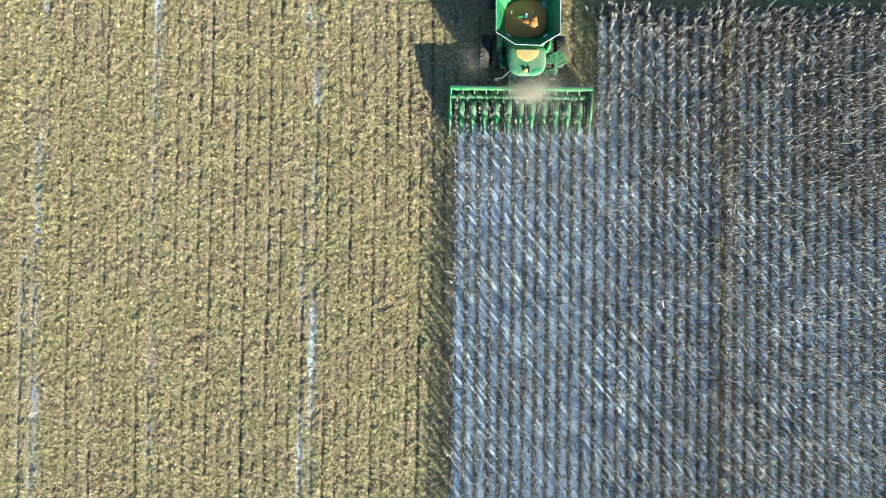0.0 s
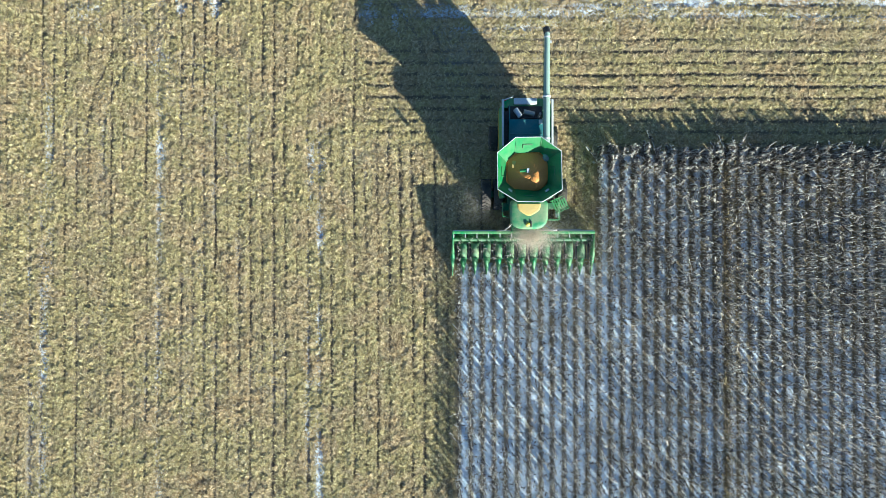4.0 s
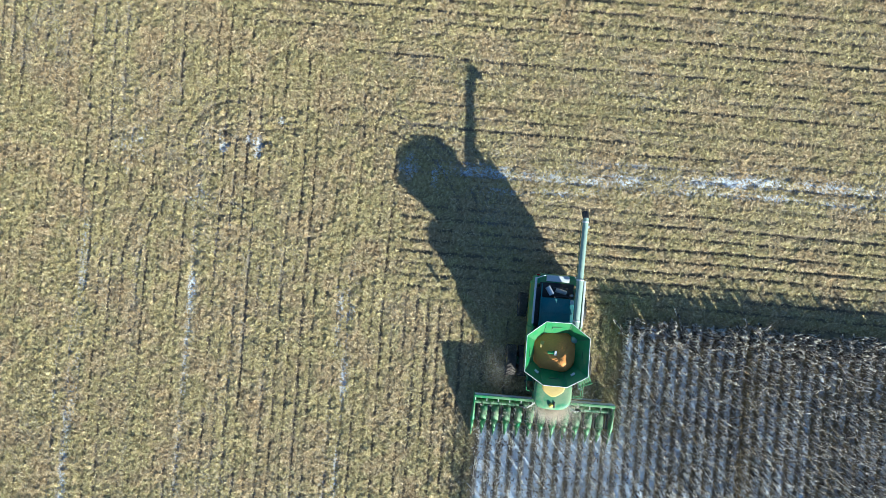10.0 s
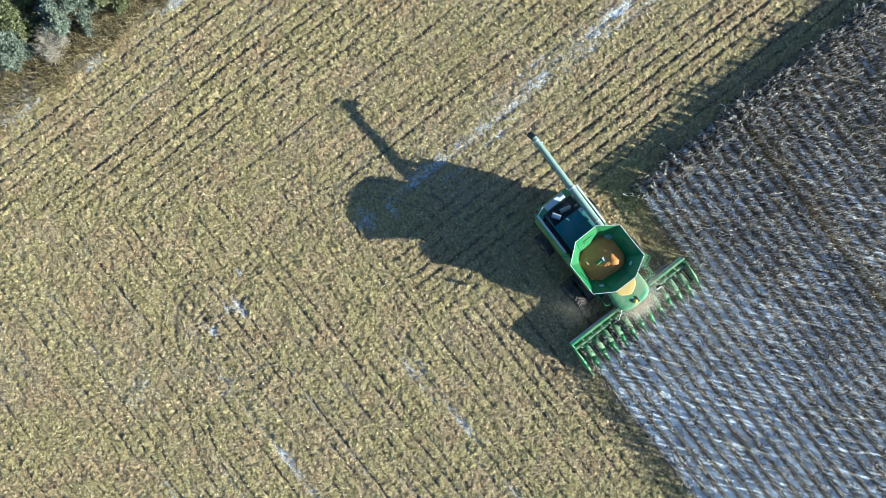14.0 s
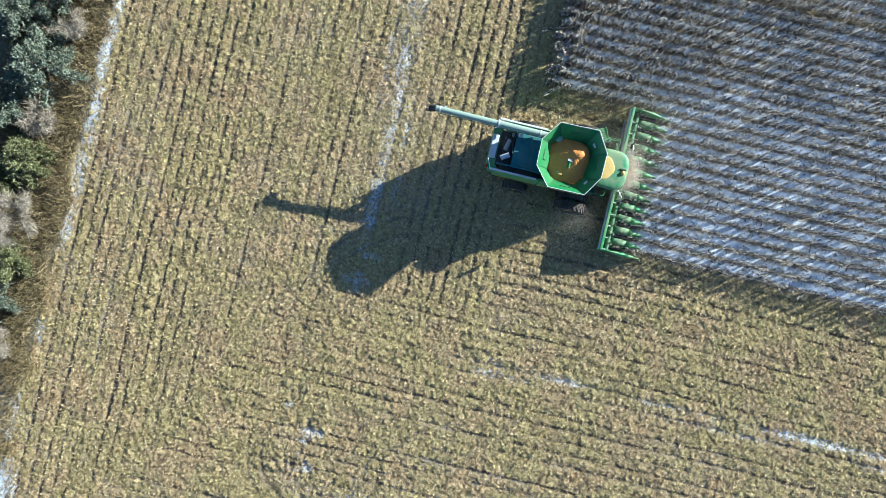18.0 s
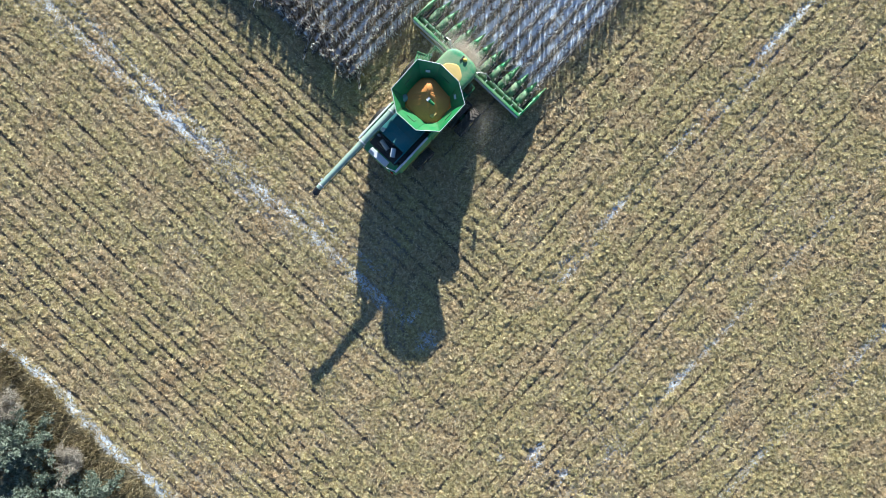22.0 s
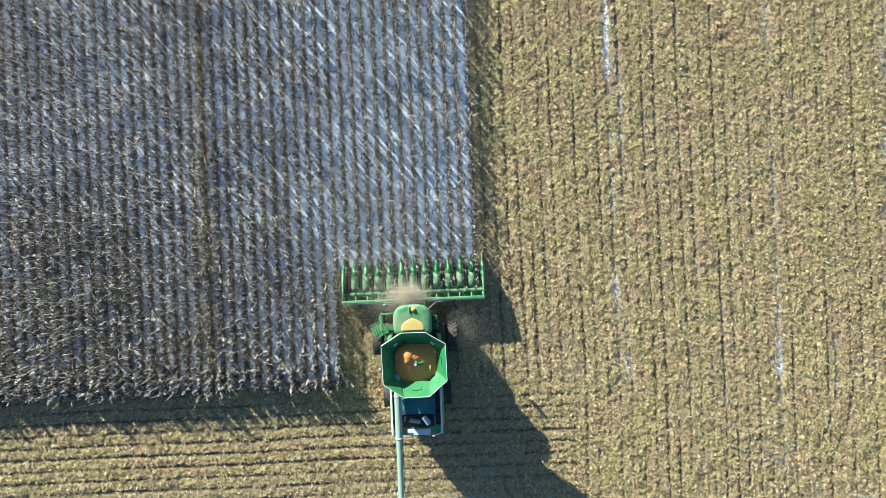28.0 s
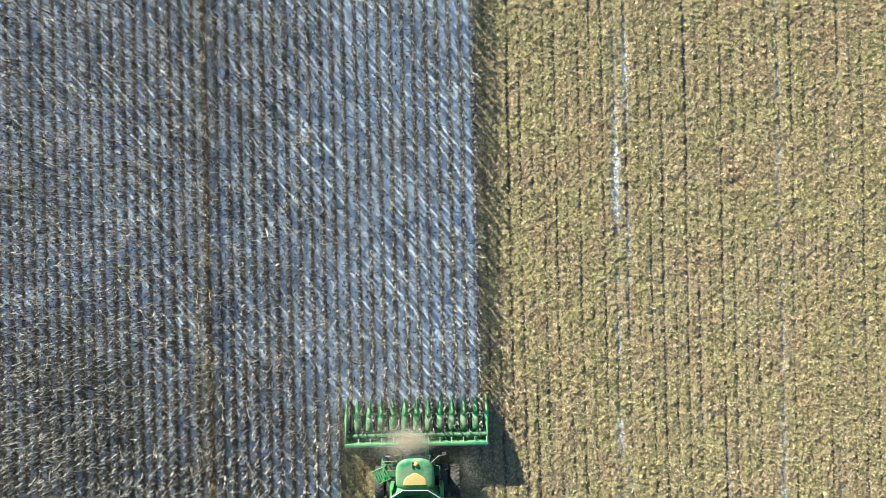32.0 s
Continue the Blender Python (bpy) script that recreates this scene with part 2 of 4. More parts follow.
def loft(bm, rings, close_ends=True):
    """Skins a row of rings that have the same number of points."""
    vs = [[bm.verts.new(p) for p in ring] for ring in rings]
    k = len(vs[0])
    for a, b in zip(vs, vs[1:]):
        for i in range(k):
            bm.faces.new((a[i], a[(i + 1) % k], b[(i + 1) % k], b[i]))
    if close_ends:
        bm.faces.new(vs[0][::-1])
        bm.faces.new(vs[-1])
    bmesh.ops.recalc_face_normals(bm, faces=bm.faces)
    return bm


def thing(name, label, category, m, group=""):
    e = new(name)
    e.matrix_basis = m
    return tagged(e, label, category, group)


def raw_mesh(name, verts, tris, mats, smooth=False):
    """A mesh from numpy arrays; tris holds triangles or quads."""
    me = bpy.data.meshes.new(name)
    k = tris.shape[1]
    me.vertices.add(len(verts))
    me.vertices.foreach_set("co", np.ascontiguousarray(verts, dtype=np.float32).ravel())
    me.loops.add(tris.size)
    me.loops.foreach_set("vertex_index", tris.astype(np.int32).ravel())
    me.polygons.add(len(tris))
    me.polygons.foreach_set("loop_start", np.arange(0, tris.size, k, dtype=np.int32))
    if smooth:
        me.polygons.foreach_set("use_smooth", np.ones(len(tris), dtype=bool))
    me.update(calc_edges=True)
    me.materials.append(mats)
    return new(name, me)


# ---------------------------------------------------------------- the lie of the land
rng = np.random.default_rng(11)


def vnoise(x, y, seed):
    """Smooth value noise, 0 to 1, one lattice cell a unit."""
    xi, yi = np.floor(x).astype(np.int64), np.floor(y).astype(np.int64)
    fx, fy = x - xi, y - yi
    fx, fy = fx * fx * (3 - 2 * fx), fy * fy * (3 - 2 * fy)

    def h(a, b):
        v = (a * 374761393 + b * 668265263 + seed * 1442695041) & 0xFFFFFFFF
        v = ((v ^ (v >> 13)) * 1274126177) & 0xFFFFFFFF
        return ((v ^ (v >> 16)) & 0xFFFF) / 65535.0

    return (h(xi, yi) * (1 - fx) + h(xi + 1, yi) * fx) * (1 - fy) + (h(xi, yi + 1) * (1 - fx) + h(xi + 1, yi + 1) * fx) * fy


def step(a, b, v):
    t = np.clip((v - a) / (b - a), 0, 1)
    return t * t * (3 - 2 * t)


ROW = 0.762
CX, CY = 4.47, -3.0  # where the combine stands
HEADER_Y = CY - 4.42  # where the standing corn of the swath being cut begins
CUT_X = 12 * ROW


def standing(x, y):
    """1 where corn still stands."""
    return ((x > 0.05) & (y < 0.25) & (x < 41.2) & (y > -39.2) & ~((x < CUT_X + 0.02) & (y > HEADER_Y))).astype(float)


def row_offset(x):
    """Distance from the nearest corn row."""
    return (x / ROW - np.floor(x / ROW) - 0.5) * ROW


def headland(x, y):
    """1 where the stubble rows run across, along x."""
    return step(-1.0, 1.5, (x + 5.0 + np.clip(y - 11, 0, 99) * 1.6 + 3 * (vnoise(x * 0.3, y * 0.3, 4) - 0.5))) * step(-0.3, 0.6, y)


TURNS = ((-17.0, 9.0, 3.4, 20, 330), (-17.0, 9.0, 4.3, 60, 300), (-17.2, 9.0, 1.9, 0, 250), (-12.0, 0.0, 11.0, 85, 200), (-12.0, 0.0, 12.1, 85, 190), (-9.0, 4.0, 7.5, 10, 120), (-9.0, 4.0, 8.6, 10, 110))


def stubble_lines(x, y):
    """Dark furrows between stubble rows: how deep they are, 0 to 1."""
    out = []
    for s, t, seed in ((x, y, 21), (y, x, 22)):
        wob = s + 0.16 * (vnoise(t * 0.12, s * 0.05, seed) - 0.5) + 0.09 * (vnoise(t * 3.1, s * 0.7, seed + 2) - 0.5)
        k = np.floor(wob / ROW)
        d = np.abs(wob / ROW - k - 0.5) * ROW
        strong = vnoise(k * 7.31 + 0.5, t * 0.045 + 3, seed + 5)
        strong = 0.55 * step(0.4, 0.8, strong) + (0.55 if seed == 22 else 0.60)
        if seed == 22:
            strong = strong + 0.45 * step(0.5, 1.5, y) * (1 - step(5.5, 8, y)) + 0.3 * step(17, 19, y)
        out.append(np.exp(-((d / 0.115) ** 2)) * strong * (0.27 + 0.5 * step(0.25, 0.8, vnoise(t * 0.3, k * 3.7, seed + 9)) + 0.6 * step(0.3, 0.75, vnoise(t * 3.0, k * 5.3, seed + 13))))
    h = headland(x, y)
    for cx, cy, r, a0, a1 in TURNS:
        d = np.abs(np.hypot(x - cx, y - cy) - r)
        a = np.degrees(np.arctan2(y - cy, x - cx)) % 360
        arc = 0.75 * np.exp(-((d / 0.13) ** 2)) * step(a0, a0 + 15, a) * (1 - step(a1 - 15, a1, a)) * (0.4 + 0.8 * vnoise(x * 0.8, y * 0.8, 27))
        out = [np.maximum(o, arc) for o in out]
    return np.clip(out[0] * (1 - h) + out[1] * h, 0, 1) * (1 - step(27.0, 28.0, y))


def bands(x, y):
    """How thickly the residue lies, 0 to 1, in strips along the rows."""
    out = []
    for s, t, seed in ((x, y, 81), (y, x, 85)):
        wob = s + 0.5 * (vnoise(t * 0.08, s * 0.05, seed) - 0.5)
        v = 0.55 * vnoise(wob * 0.62, t * 0.045, seed + 1) + 0.45 * vnoise(wob * 1.7, t * 0.09, seed + 2)
        out.append(step(0.28, 0.72, v + 0.22 * (vnoise(x * 0.9, y * 0.9, seed + 3) - 0.5)))
    h = headland(x, y)
    return out[0] * (1 - h) + out[1] * h


# wheel lanes: (across, from, to, half width, snow)
LANES_Y = ((-8.65, -60, 4, 0.20, 0.60), (-9.35, -60, 3, 0.20, 0.52), (-19.15, -60, 6, 0.16, 0.62), (-23.1, -60, 4, 0.12, 0.35),
           (-26.9, -60, 8, 0.20, 0.62), (-27.9, -60, 8, 0.14, 0.45), (-13.8, -60, 2, 0.18, 0.36), (-16.4, -60, 3, 0.18, 0.42), (-4.6, -60, -1, 0.1, 0.2))
LANES_X = ((9.2, -6, 60, 0.55, 0.66), (8.1, -4, 60, 0.42, 0.55), (10.1, 3, 60, 0.30, 0.46), (14.9, 2, 60, 0.12, 0.25), (19.9, -8, 60, 0.12, 0.2), (23.8, -10, 60, 0.12, 0.28), (4.6, 2, 60, 0.1, 0.1))
PATCHES = ((-15.7, 9.6, 0.62, 0.70), (-16.2, 10.0, 0.42, 0.66), (-17.8, 9.2, 0.55, 0.66), (-18.2, 9.9, 0.35, 0.6), (-14.2, 11.4, 0.4, 0.55), (-3.7, 8.5, 0.8, 0.62), (-5.6, 9.0, 0.9, 0.6), (-24.0, 9.2, 1.6, 0.5), (-19.5, 6.0, 1.4, 0.42),
           (-8.6, -0.9, 0.7, 0.62), (-11.5, 3.0, 1.4, 0.32), (-22.0, 14.5, 1.8, 0.35), (-10.0, 11.5, 1.2, 0.4), (-26.0, 2.0, 1.2, 0.4))


# scuffs where wheels and snouts dug in while turning: (middle, radius, from, to, half width)
SCUFFS = ((-15.7, 10.35, 0.8, 200, 345, 0.20), (-15.2, 9.2, 0.7, 20, 130, 0.12), (-18.0, 9.35, 0.9, 30, 120, 0.22), (-17.4, 8.9, 0.6, 60, 170, 0.15), (-17.7, 5.5, 0.8, 70, 160, 0.15),
          (-16.6, 7.6, 0.7, 200, 300, 0.13), (-26.8, 6.6, 1.0, 60, 120, 0.20), (-25.6, 6.9, 0.8, 70, 130, 0.15), (-14.0, 11.9, 0.7, 240, 330, 0.16), (-23.4, 8.2, 1.0, 70, 120, 0.18))


def scuffs(x, y):
    """How deep the ground is torn, 0 to 1."""
    out = x * 0
    for cx, cy, r, a0, a1, w in SCUFFS:
        near = (np.abs(x - cx) < r + 1) & (np.abs(y - cy) < r + 1)
        px, py = x[near] - cx, y[near] - cy
        a = np.degrees(np.arctan2(py, px)) % 360
        d = np.abs(np.hypot(px, py) - r + 0.25 * (vnoise(px * 3, py * 3, 57) - 0.5))
        out[near] = np.maximum(out[near], np.exp(-((d / w) ** 2)) * step(a0, a0 + 20, a) * (1 - step(a1 - 20, a1, a)))
    return out


def frost(x, y):
    """Thin snow caught among the residue, 0 to 1."""
    f = 0.20 * step(0.42, 0.9, 0.6 * vnoise(x * 0.2 + 3, y * 0.2, 91) + 0.4 * vnoise(x * 0.7, y * 0.7, 92)) * step(34, 20, np.hypot(x + 17, y - 7))
    for a, lo, hi, w, amt in LANES_Y:
        xx = x - a - 0.7 * (vnoise(y * 0.06, y * 0 + a, 33) - 0.5)
        f = np.maximum(f, 0.85 * amt * np.exp(-((xx / (w * 2.6)) ** 2)) * vnoise(y * 0.3, y * 0 + a, 93) * step(lo, lo + 4, y) * (1 - step(hi - 3, hi, y)))
    for a, lo, hi, w, amt in LANES_X:
        yy = y - a - 0.055 * np.clip(x - 4, 0, 14) * (8 < a < 11) - 0.5 * (vnoise(x * 0.07, x * 0 + a, 35) - 0.5)
        f = np.maximum(f, 0.62 * amt * np.exp(-((yy / (w * 1.7)) ** 2)) * (0.3 + 0.7 * vnoise(x * 0.3, x * 0 + a, 94)) * step(lo, lo + 4, x) * (1 - step(hi - 3, hi, x)))
    return np.clip(f * (1 - standing(x, y)) * (1 - step(27.5, 28.5, y)), 0, 1)


def snow_cover(x, y):
    st = standing(x, y)
    wide = vnoise(x * 0.25 + 9, y * 0.25, 31)
    s = 0.14 + 0.16 * step(0.5, 0.95, wide) + 0.05 * np.exp(-((np.hypot(x + 14, (y - 5) * 0.9) / 7.5) ** 2)) * step(0.25, 0.7, vnoise(x * 0.45, y * 0.45, 43))
    for a, lo, hi, w, amt in LANES_Y:
        xx = x - a - 0.7 * (vnoise(y * 0.06, y * 0 + a, 33) - 0.5)
        s = np.maximum(s, (1.04 * amt * (0.45 + 0.75 * vnoise(y * 0.35, y * 0 + a * 3, 34))) * np.exp(-((xx / (w * 2.8)) ** 2)) * step(lo, lo + 4, y) * (1 - step(hi - 3, hi, y)))
    for a, lo, hi, w, amt in LANES_X:
        yy = y - a - 0.055 * np.clip(x - 4, 0, 14) * (8 < a < 11) - 0.5 * (vnoise(x * 0.07, x * 0 + a, 35) - 0.5)
        s = np.maximum(s, (0.96 * amt * (0.45 + 0.5 * vnoise(x * 0.35, x * 0 + a * 3, 36) + 0.45 * vnoise(x * 1.3, y * 2.6, 46))) * np.exp(-((yy / (w * 1.4)) ** 2)) * step(lo, lo + 4, x) * (1 - step(hi - 3, hi, x)))
    for px, py, r, amt in PATCHES:
        d = np.hypot(x - px, (y - py) * 0.7) / r
        s = np.maximum(s, amt * (1 - step(0.2, 1.5, d + 0.9 * (vnoise(x * 2.6, y * 1.7, 37) - 0.5))))
    torn = scuffs(x, y)
    s = np.maximum(s, 0.62 * torn * step(0.3, 0.7, vnoise(x * 2.2, y * 2.2, 56)))
    edge_y = 27.75 + 0.5 * (vnoise(x * 0.2, x * 0 + 2, 38) - 0.5)
    s = np.maximum(s, (0.52 + 0.36 * vnoise(x * 2.6, y * 3.5, 39)) * (1 - 0.7 * step(-13, -11.5, x) * (1 - step(-9.5, -7, x))) * np.exp(-(((y - edge_y) / 0.62) ** 2)) * step(-16, -13, x))
    s = np.maximum(s, 0.86 * step(-15.0, -17.5, x) * step(25.6, 27.6, y + 2 * (vnoise(x * 0.5, y * 0.5, 40) - 0.5)) * (1 - step(31, 36, y)) * (0.5 + 0.6 * wide))
    inside = 0.88 + 0.12 * step(-5, -14, y) - 0.09 * step(9, 14, x + 4 * (wide - 0.5)) - 0.15 * step(17, 24, x) * step(-16, -9, y) + 0.3 * (vnoise(x * 0.6, y * 0.6, 41) - 0.5)
    inside = inside * (1 - 0.28 * np.exp(-(((x - 17.9 - 0.3 * (vnoise(y * 0.2, y * 0, 42) - 0.5)) / 0.30) ** 2)))
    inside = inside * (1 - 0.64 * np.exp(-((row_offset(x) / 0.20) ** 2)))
    st = st * (1 - ((x > CUT_X - 0.5) & (x < CUT_X + 0.3) & (y > HEADER_Y)))
    return np.where((st > 0.5) & (x > 0.30 + 0.3 * (wide - 0.5)) & (y < -0.15 + 0.5 * (wide - 0.5)), inside, s)


def height(x, y):
    st = standing(x, y)
    h = 0.05 * (vnoise(x * 0.15, y * 0.15, 51) - 0.5) + 0.05 * (vnoise(x * 1.3, y * 1.3, 52) - 0.5) + 0.03 * (vnoise(x * 3.1, y * 3.1, 53) - 0.5) + (1 - st) * (0.06 * (vnoise(x * 3.6, y * 3.6, 58) - 0.5) + 0.08 * (vnoise(x * 6.5, y * 6.5, 59) - 0.5))
    h = h - (1 - st) * 0.10 * stubble_lines(x, y)
    for a, lo, hi, w, amt in LANES_Y:
        h = h - 0.05 * np.exp(-(((x - a - 0.7 * (vnoise(y * 0.06, y * 0 + a, 33) - 0.5)) / (w * 1.6)) ** 2)) * step(lo, lo + 4, y) * (1 - step(hi - 3, hi, y))
    torn = scuffs(x, y)
    h = h - 0.16 * torn + 0.10 * np.sin(np.clip(torn, 0, 1) * math.pi)
    h = h + 0.12 * step(28.2, 29.5, y) * vnoise(x * 0.8, y * 0.8, 54)
    return h * (1 - step(60, 90, np.maximum(np.abs(x), np.abs(y))))


def axis_marks(lo, hi, pitch):
    inner = np.arange(lo, hi + 1e-6, pitch)
    grow = np.cumsum(pitch * 1.28 ** np.arange(1, 36))
    grow = grow[grow < 4000]
    return np.concatenate([(lo - grow)[::-1], inner, hi + grow])


def build_ground():
    gx, gy = axis_marks(-37, 34, 0.155), axis_marks(-36, 34, 0.155)
    X, Y = np.meshgrid(gx, gy)
    x, y = X.ravel(), Y.ravel()
    v = np.stack([x, y, height(x, y)], 1)
    nx, ny = len(gx), len(gy)
    i = (np.arange(ny - 1)[:, None] * nx + np.arange(nx - 1)[None, :]).ravel()
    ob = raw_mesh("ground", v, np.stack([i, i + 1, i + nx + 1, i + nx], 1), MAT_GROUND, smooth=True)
    # soil plus painted shade: along furrows, and at the foot of standing rows
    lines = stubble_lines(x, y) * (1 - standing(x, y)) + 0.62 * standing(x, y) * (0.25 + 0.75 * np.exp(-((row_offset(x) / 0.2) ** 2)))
    fields = (("snow", snow_cover(x, y)), ("soil_shade", np.clip(lines * 1.45, 0, 1)), ("thin_residue", (1 - bands(x, y)) * (1 - standing(x, y))), ("frost", frost(x, y)), ("rough_grass", step(27.75, 28.2, y + 0.8 * (vnoise(x * 0.7, y * 0.7, 55) - 0.5))))
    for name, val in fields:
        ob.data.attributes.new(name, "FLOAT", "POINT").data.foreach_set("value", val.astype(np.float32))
    tagged(ob, "harvested cornfield ground with chaff, furrows and patchy snow", "ground", kind="structure")


build_ground()


# ---------------------------------------------------------------- litter and stubble
def slivers(px, py, pz, length, width, yaw, pitch):
    """Torn leaf and husk shreds, one pointed blade each, lying in tufts that tilt together."""
    tilt = [0.34 * (vnoise(px * 5.0 + k, py * 5.0, 71 + k) - 0.5) + 0.66 * (vnoise(px * 9.5, py * 9.5 + k, 74 + k) - 0.5) for k in (0, 1)]
    c, s = np.cos(yaw), np.sin(yaw)
    verts = np.zeros((len(px), 3, 3))
    for k, (u, side) in enumerate(((-0.5, -0.5), (0.5, 0.08), (-0.36, 0.5))):
        along, w = u * length * np.cos(pitch), side * width
        verts[:, k, 0] = px + along * c - w * s
        verts[:, k, 1] = py + along * s + w * c
        verts[:, k, 2] = pz + u * length * np.sin(pitch) + w * 0.18 * np.sin(yaw * 7) + tilt[0] * (along * c - w * s) + tilt[1] * (along * s + w * c)
    return verts.reshape(-1, 3), np.arange(len(px) * 3).reshape(-1, 3)


def litter(name, n, x0, x1, y0, y1, keep, mat, label, size=(0.11, 0.28), category="chaff", lift=0.012):
    x, y = rng.uniform(x0, x1, n), rng.uniform(y0, y1, n)
    k = keep(x, y) > rng.uniform(0, 1, n)
    x, y = x[k], y[k]
    n = len(x)
    length = rng.uniform(*size, n)
    v, f = slivers(x, y, height(x, y) + lift + 0.03 * rng.uniform(0, 1, n), length, length * rng.uniform(0.22, 0.40, n), rng.uniform(0, 6.283, n), rng.normal(0, 0.12, n))
    return tagged(raw_mesh(name, v, f, mat), label, category, kind="stuff")


def open_ground(x, y):
    return (1 - standing(x, y)) * (1 - 0.65 * step(0.4, 0.7, snow_cover(x, y))) * (1 - 0.85 * np.clip(stubble_lines(x, y) * 1.2, 0, 1)) * (0.45 + 0.55 * bands(x, y)) * (1 - 0.35 * frost(x, y)) * (1 - 0.7 * scuffs(x, y)) * (1 - step(28.0, 28.8, y))


litter("corn_chaff", 1050000, -37, 0.05, -36, 28, open_ground, MAT_CHAFF, "tan chopped corn leaves and husks lying on the stubble field")
litter("corn_chaff", 600000, 0.05, 34, -21, 28, open_ground, MAT_CHAFF, "tan chopped corn leaves and husks lying on the headland")
litter("fallen_corn_leaves", 42000, 0, 40, -39, 0.3, lambda x, y: standing(x, y) * (0.30 + 0.3 * step(8, 13, x) + 0.4 * step(-6, -13, y)), MAT_LEAF, "dry fallen corn leaves lying on snow between the rows", (0.1, 0.32), "leaf litter")


def stumps():
    out_v, out_f, base = [], [], 0
    for across in (False, True):
        rows = np.arange(math.floor((-37 if not across else 0.4) / ROW), math.ceil((9.2 if not across else 27.4) / ROW)) * ROW
        for r in rows + (0.5 * ROW if not across else 0.2):
            t = np.arange(-36, 27.5, 0.19) if not across else np.arange(-30, 34, 0.19)
            t = t + rng.normal(0, 0.05, len(t))
            s = r + rng.normal(0, 0.025, len(t))
            x, y = (t, s) if across else (s, t)
            h = headland(x, y)
            ok = ((h > 0.5) if across else (h <= 0.5)) & (standing(x, y) < 0.5) & (rng.uniform(0, 1, len(t)) < 0.8) & (y < 27.4)
            x, y = x[ok], y[ok]
            n = len(x)
            if not n:
                continue
            z, hh, rad = height(x, y), rng.uniform(0.12, 0.30, n), rng.uniform(0.011, 0.017, n)
            lx, ly = rng.normal(0, 0.05, n), rng.normal(0, 0.05, n)
            v = np.zeros((n, 6, 3))
            for k in range(3):
                a = k * 2.094
                v[:, k] = np.stack([x + rad * math.cos(a), y + rad * math.sin(a), z - 0.03], 1)
                v[:, k + 3] = np.stack([x + lx + rad * math.cos(a), y + ly + rad * math.sin(a), z + hh], 1)
            q = np.array([[0, 1, 4, 3], [1, 2, 5, 4], [2, 0, 3, 5]])
            out_v.append(v.reshape(-1, 3))
            out_f.append((np.arange(n)[:, None, None] * 6 + q[None]).reshape(-1, 4) + base)
            base += n * 6
    tagged(raw_mesh("corn_stubble", np.concatenate(out_v), np.concatenate(out_f), MAT_CHAFF), "short cut corn stalks standing in rows", "stubble", kind="stuff")


stumps()


# ---------------------------------------------------------------- standing corn
def plant_pattern(seed, leafy, leaf_top=1.2):
    """One dry corn plant: three-sided stalk, hanging leaves, an ear. Quads only."""
    r = np.random.default_rng(seed)
    v, f = [], []

    def add(vs, fs):
        b = sum(len(a) for a in v)
        v.append(np.array(vs, float))
        f.extend([[i + b for i in q] for q in fs])

    top = r.uniform(1.0, 1.55) if leafy < 2 else r.uniform(1.2, 1.8)
    bend = r.normal(0, 0.10, 2)
    rings = []
    for z, rad in ((-0.05, 0.017), (0.9, 0.014), (top, 0.006)):
        o = bend * (z / top) ** 2
        rings.append([(o[0] + rad * math.cos(a), o[1] + rad * math.sin(a), z) for a in (0, 2.094, 4.189)])
    add(rings[0] + rings[1] + rings[2], [[k + i, k + (i + 1) % 3, k + 3 + (i + 1) % 3, k + 3 + i] for k in (0, 3) for i in range(3)])
    n = int(r.integers(9, 13) * leafy)
    for i in range(n):
        z = r.uniform(0.2, min(top, leaf_top))
        yaw = r.uniform(0, 6.283)
        ln, w = r.uniform(0.06, 0.19), r.uniform(0.013, 0.024) * (1.0 if leafy < 1.2 else 1.35)
        o = bend * (z / top) ** 2
        pts = [(0, 0), (ln * 0.6, r.uniform(0.0, 0.10)), (ln * r.uniform(0.7, 1.1), r.uniform(-0.45, -0.15))]
        c, s = math.cos(yaw), math.sin(yaw)
        vs = []
        for j, (a, up) in enumerate(pts):
            ww = w * (0.7, 1.0, 0.35)[j]
            for side in (-1, 1):
                vs.append((o[0] + a * c - side * ww * s, o[1] + a * s + side * ww * c, z + up + side * ww * r.normal(0, 0.5)))
        add(vs, [[0, 2, 3, 1], [2, 4, 5, 3]])
    z, yaw = r.uniform(0.75, 1.0), r.uniform(0, 6.283)
    c, s = math.cos(yaw), math.sin(yaw)
    ear = []
    for t, rad in ((0.0, 0.022), (0.12, 0.03), (0.24, 0.008)):
        for a in (0, 2.094, 4.189):
            ear.append((c * (0.03 + 0.05 * t * 4) + rad * math.cos(a), s * (0.03 + 0.05 * t * 4) + rad * math.sin(a), z - t * 0.8))
    add(ear, [[k + i, k + (i + 1) % 3, k + 3 + (i + 1) % 3, k + 3 + i] for k in (0, 3) for i in range(3)])
    return np.concatenate(v), np.array(f)


THIN = [plant_pattern(100 + k, 1.0) for k in range(10)]
LUSH = [plant_pattern(200 + k, 1.25, 1.05) for k in range(10)]
SPARE = [plant_pattern(500 + k, 0.7, 1.0) for k in range(10)]
EDGE = [plant_pattern(400 + k, 2.1, 1.15) for k in range(10)]


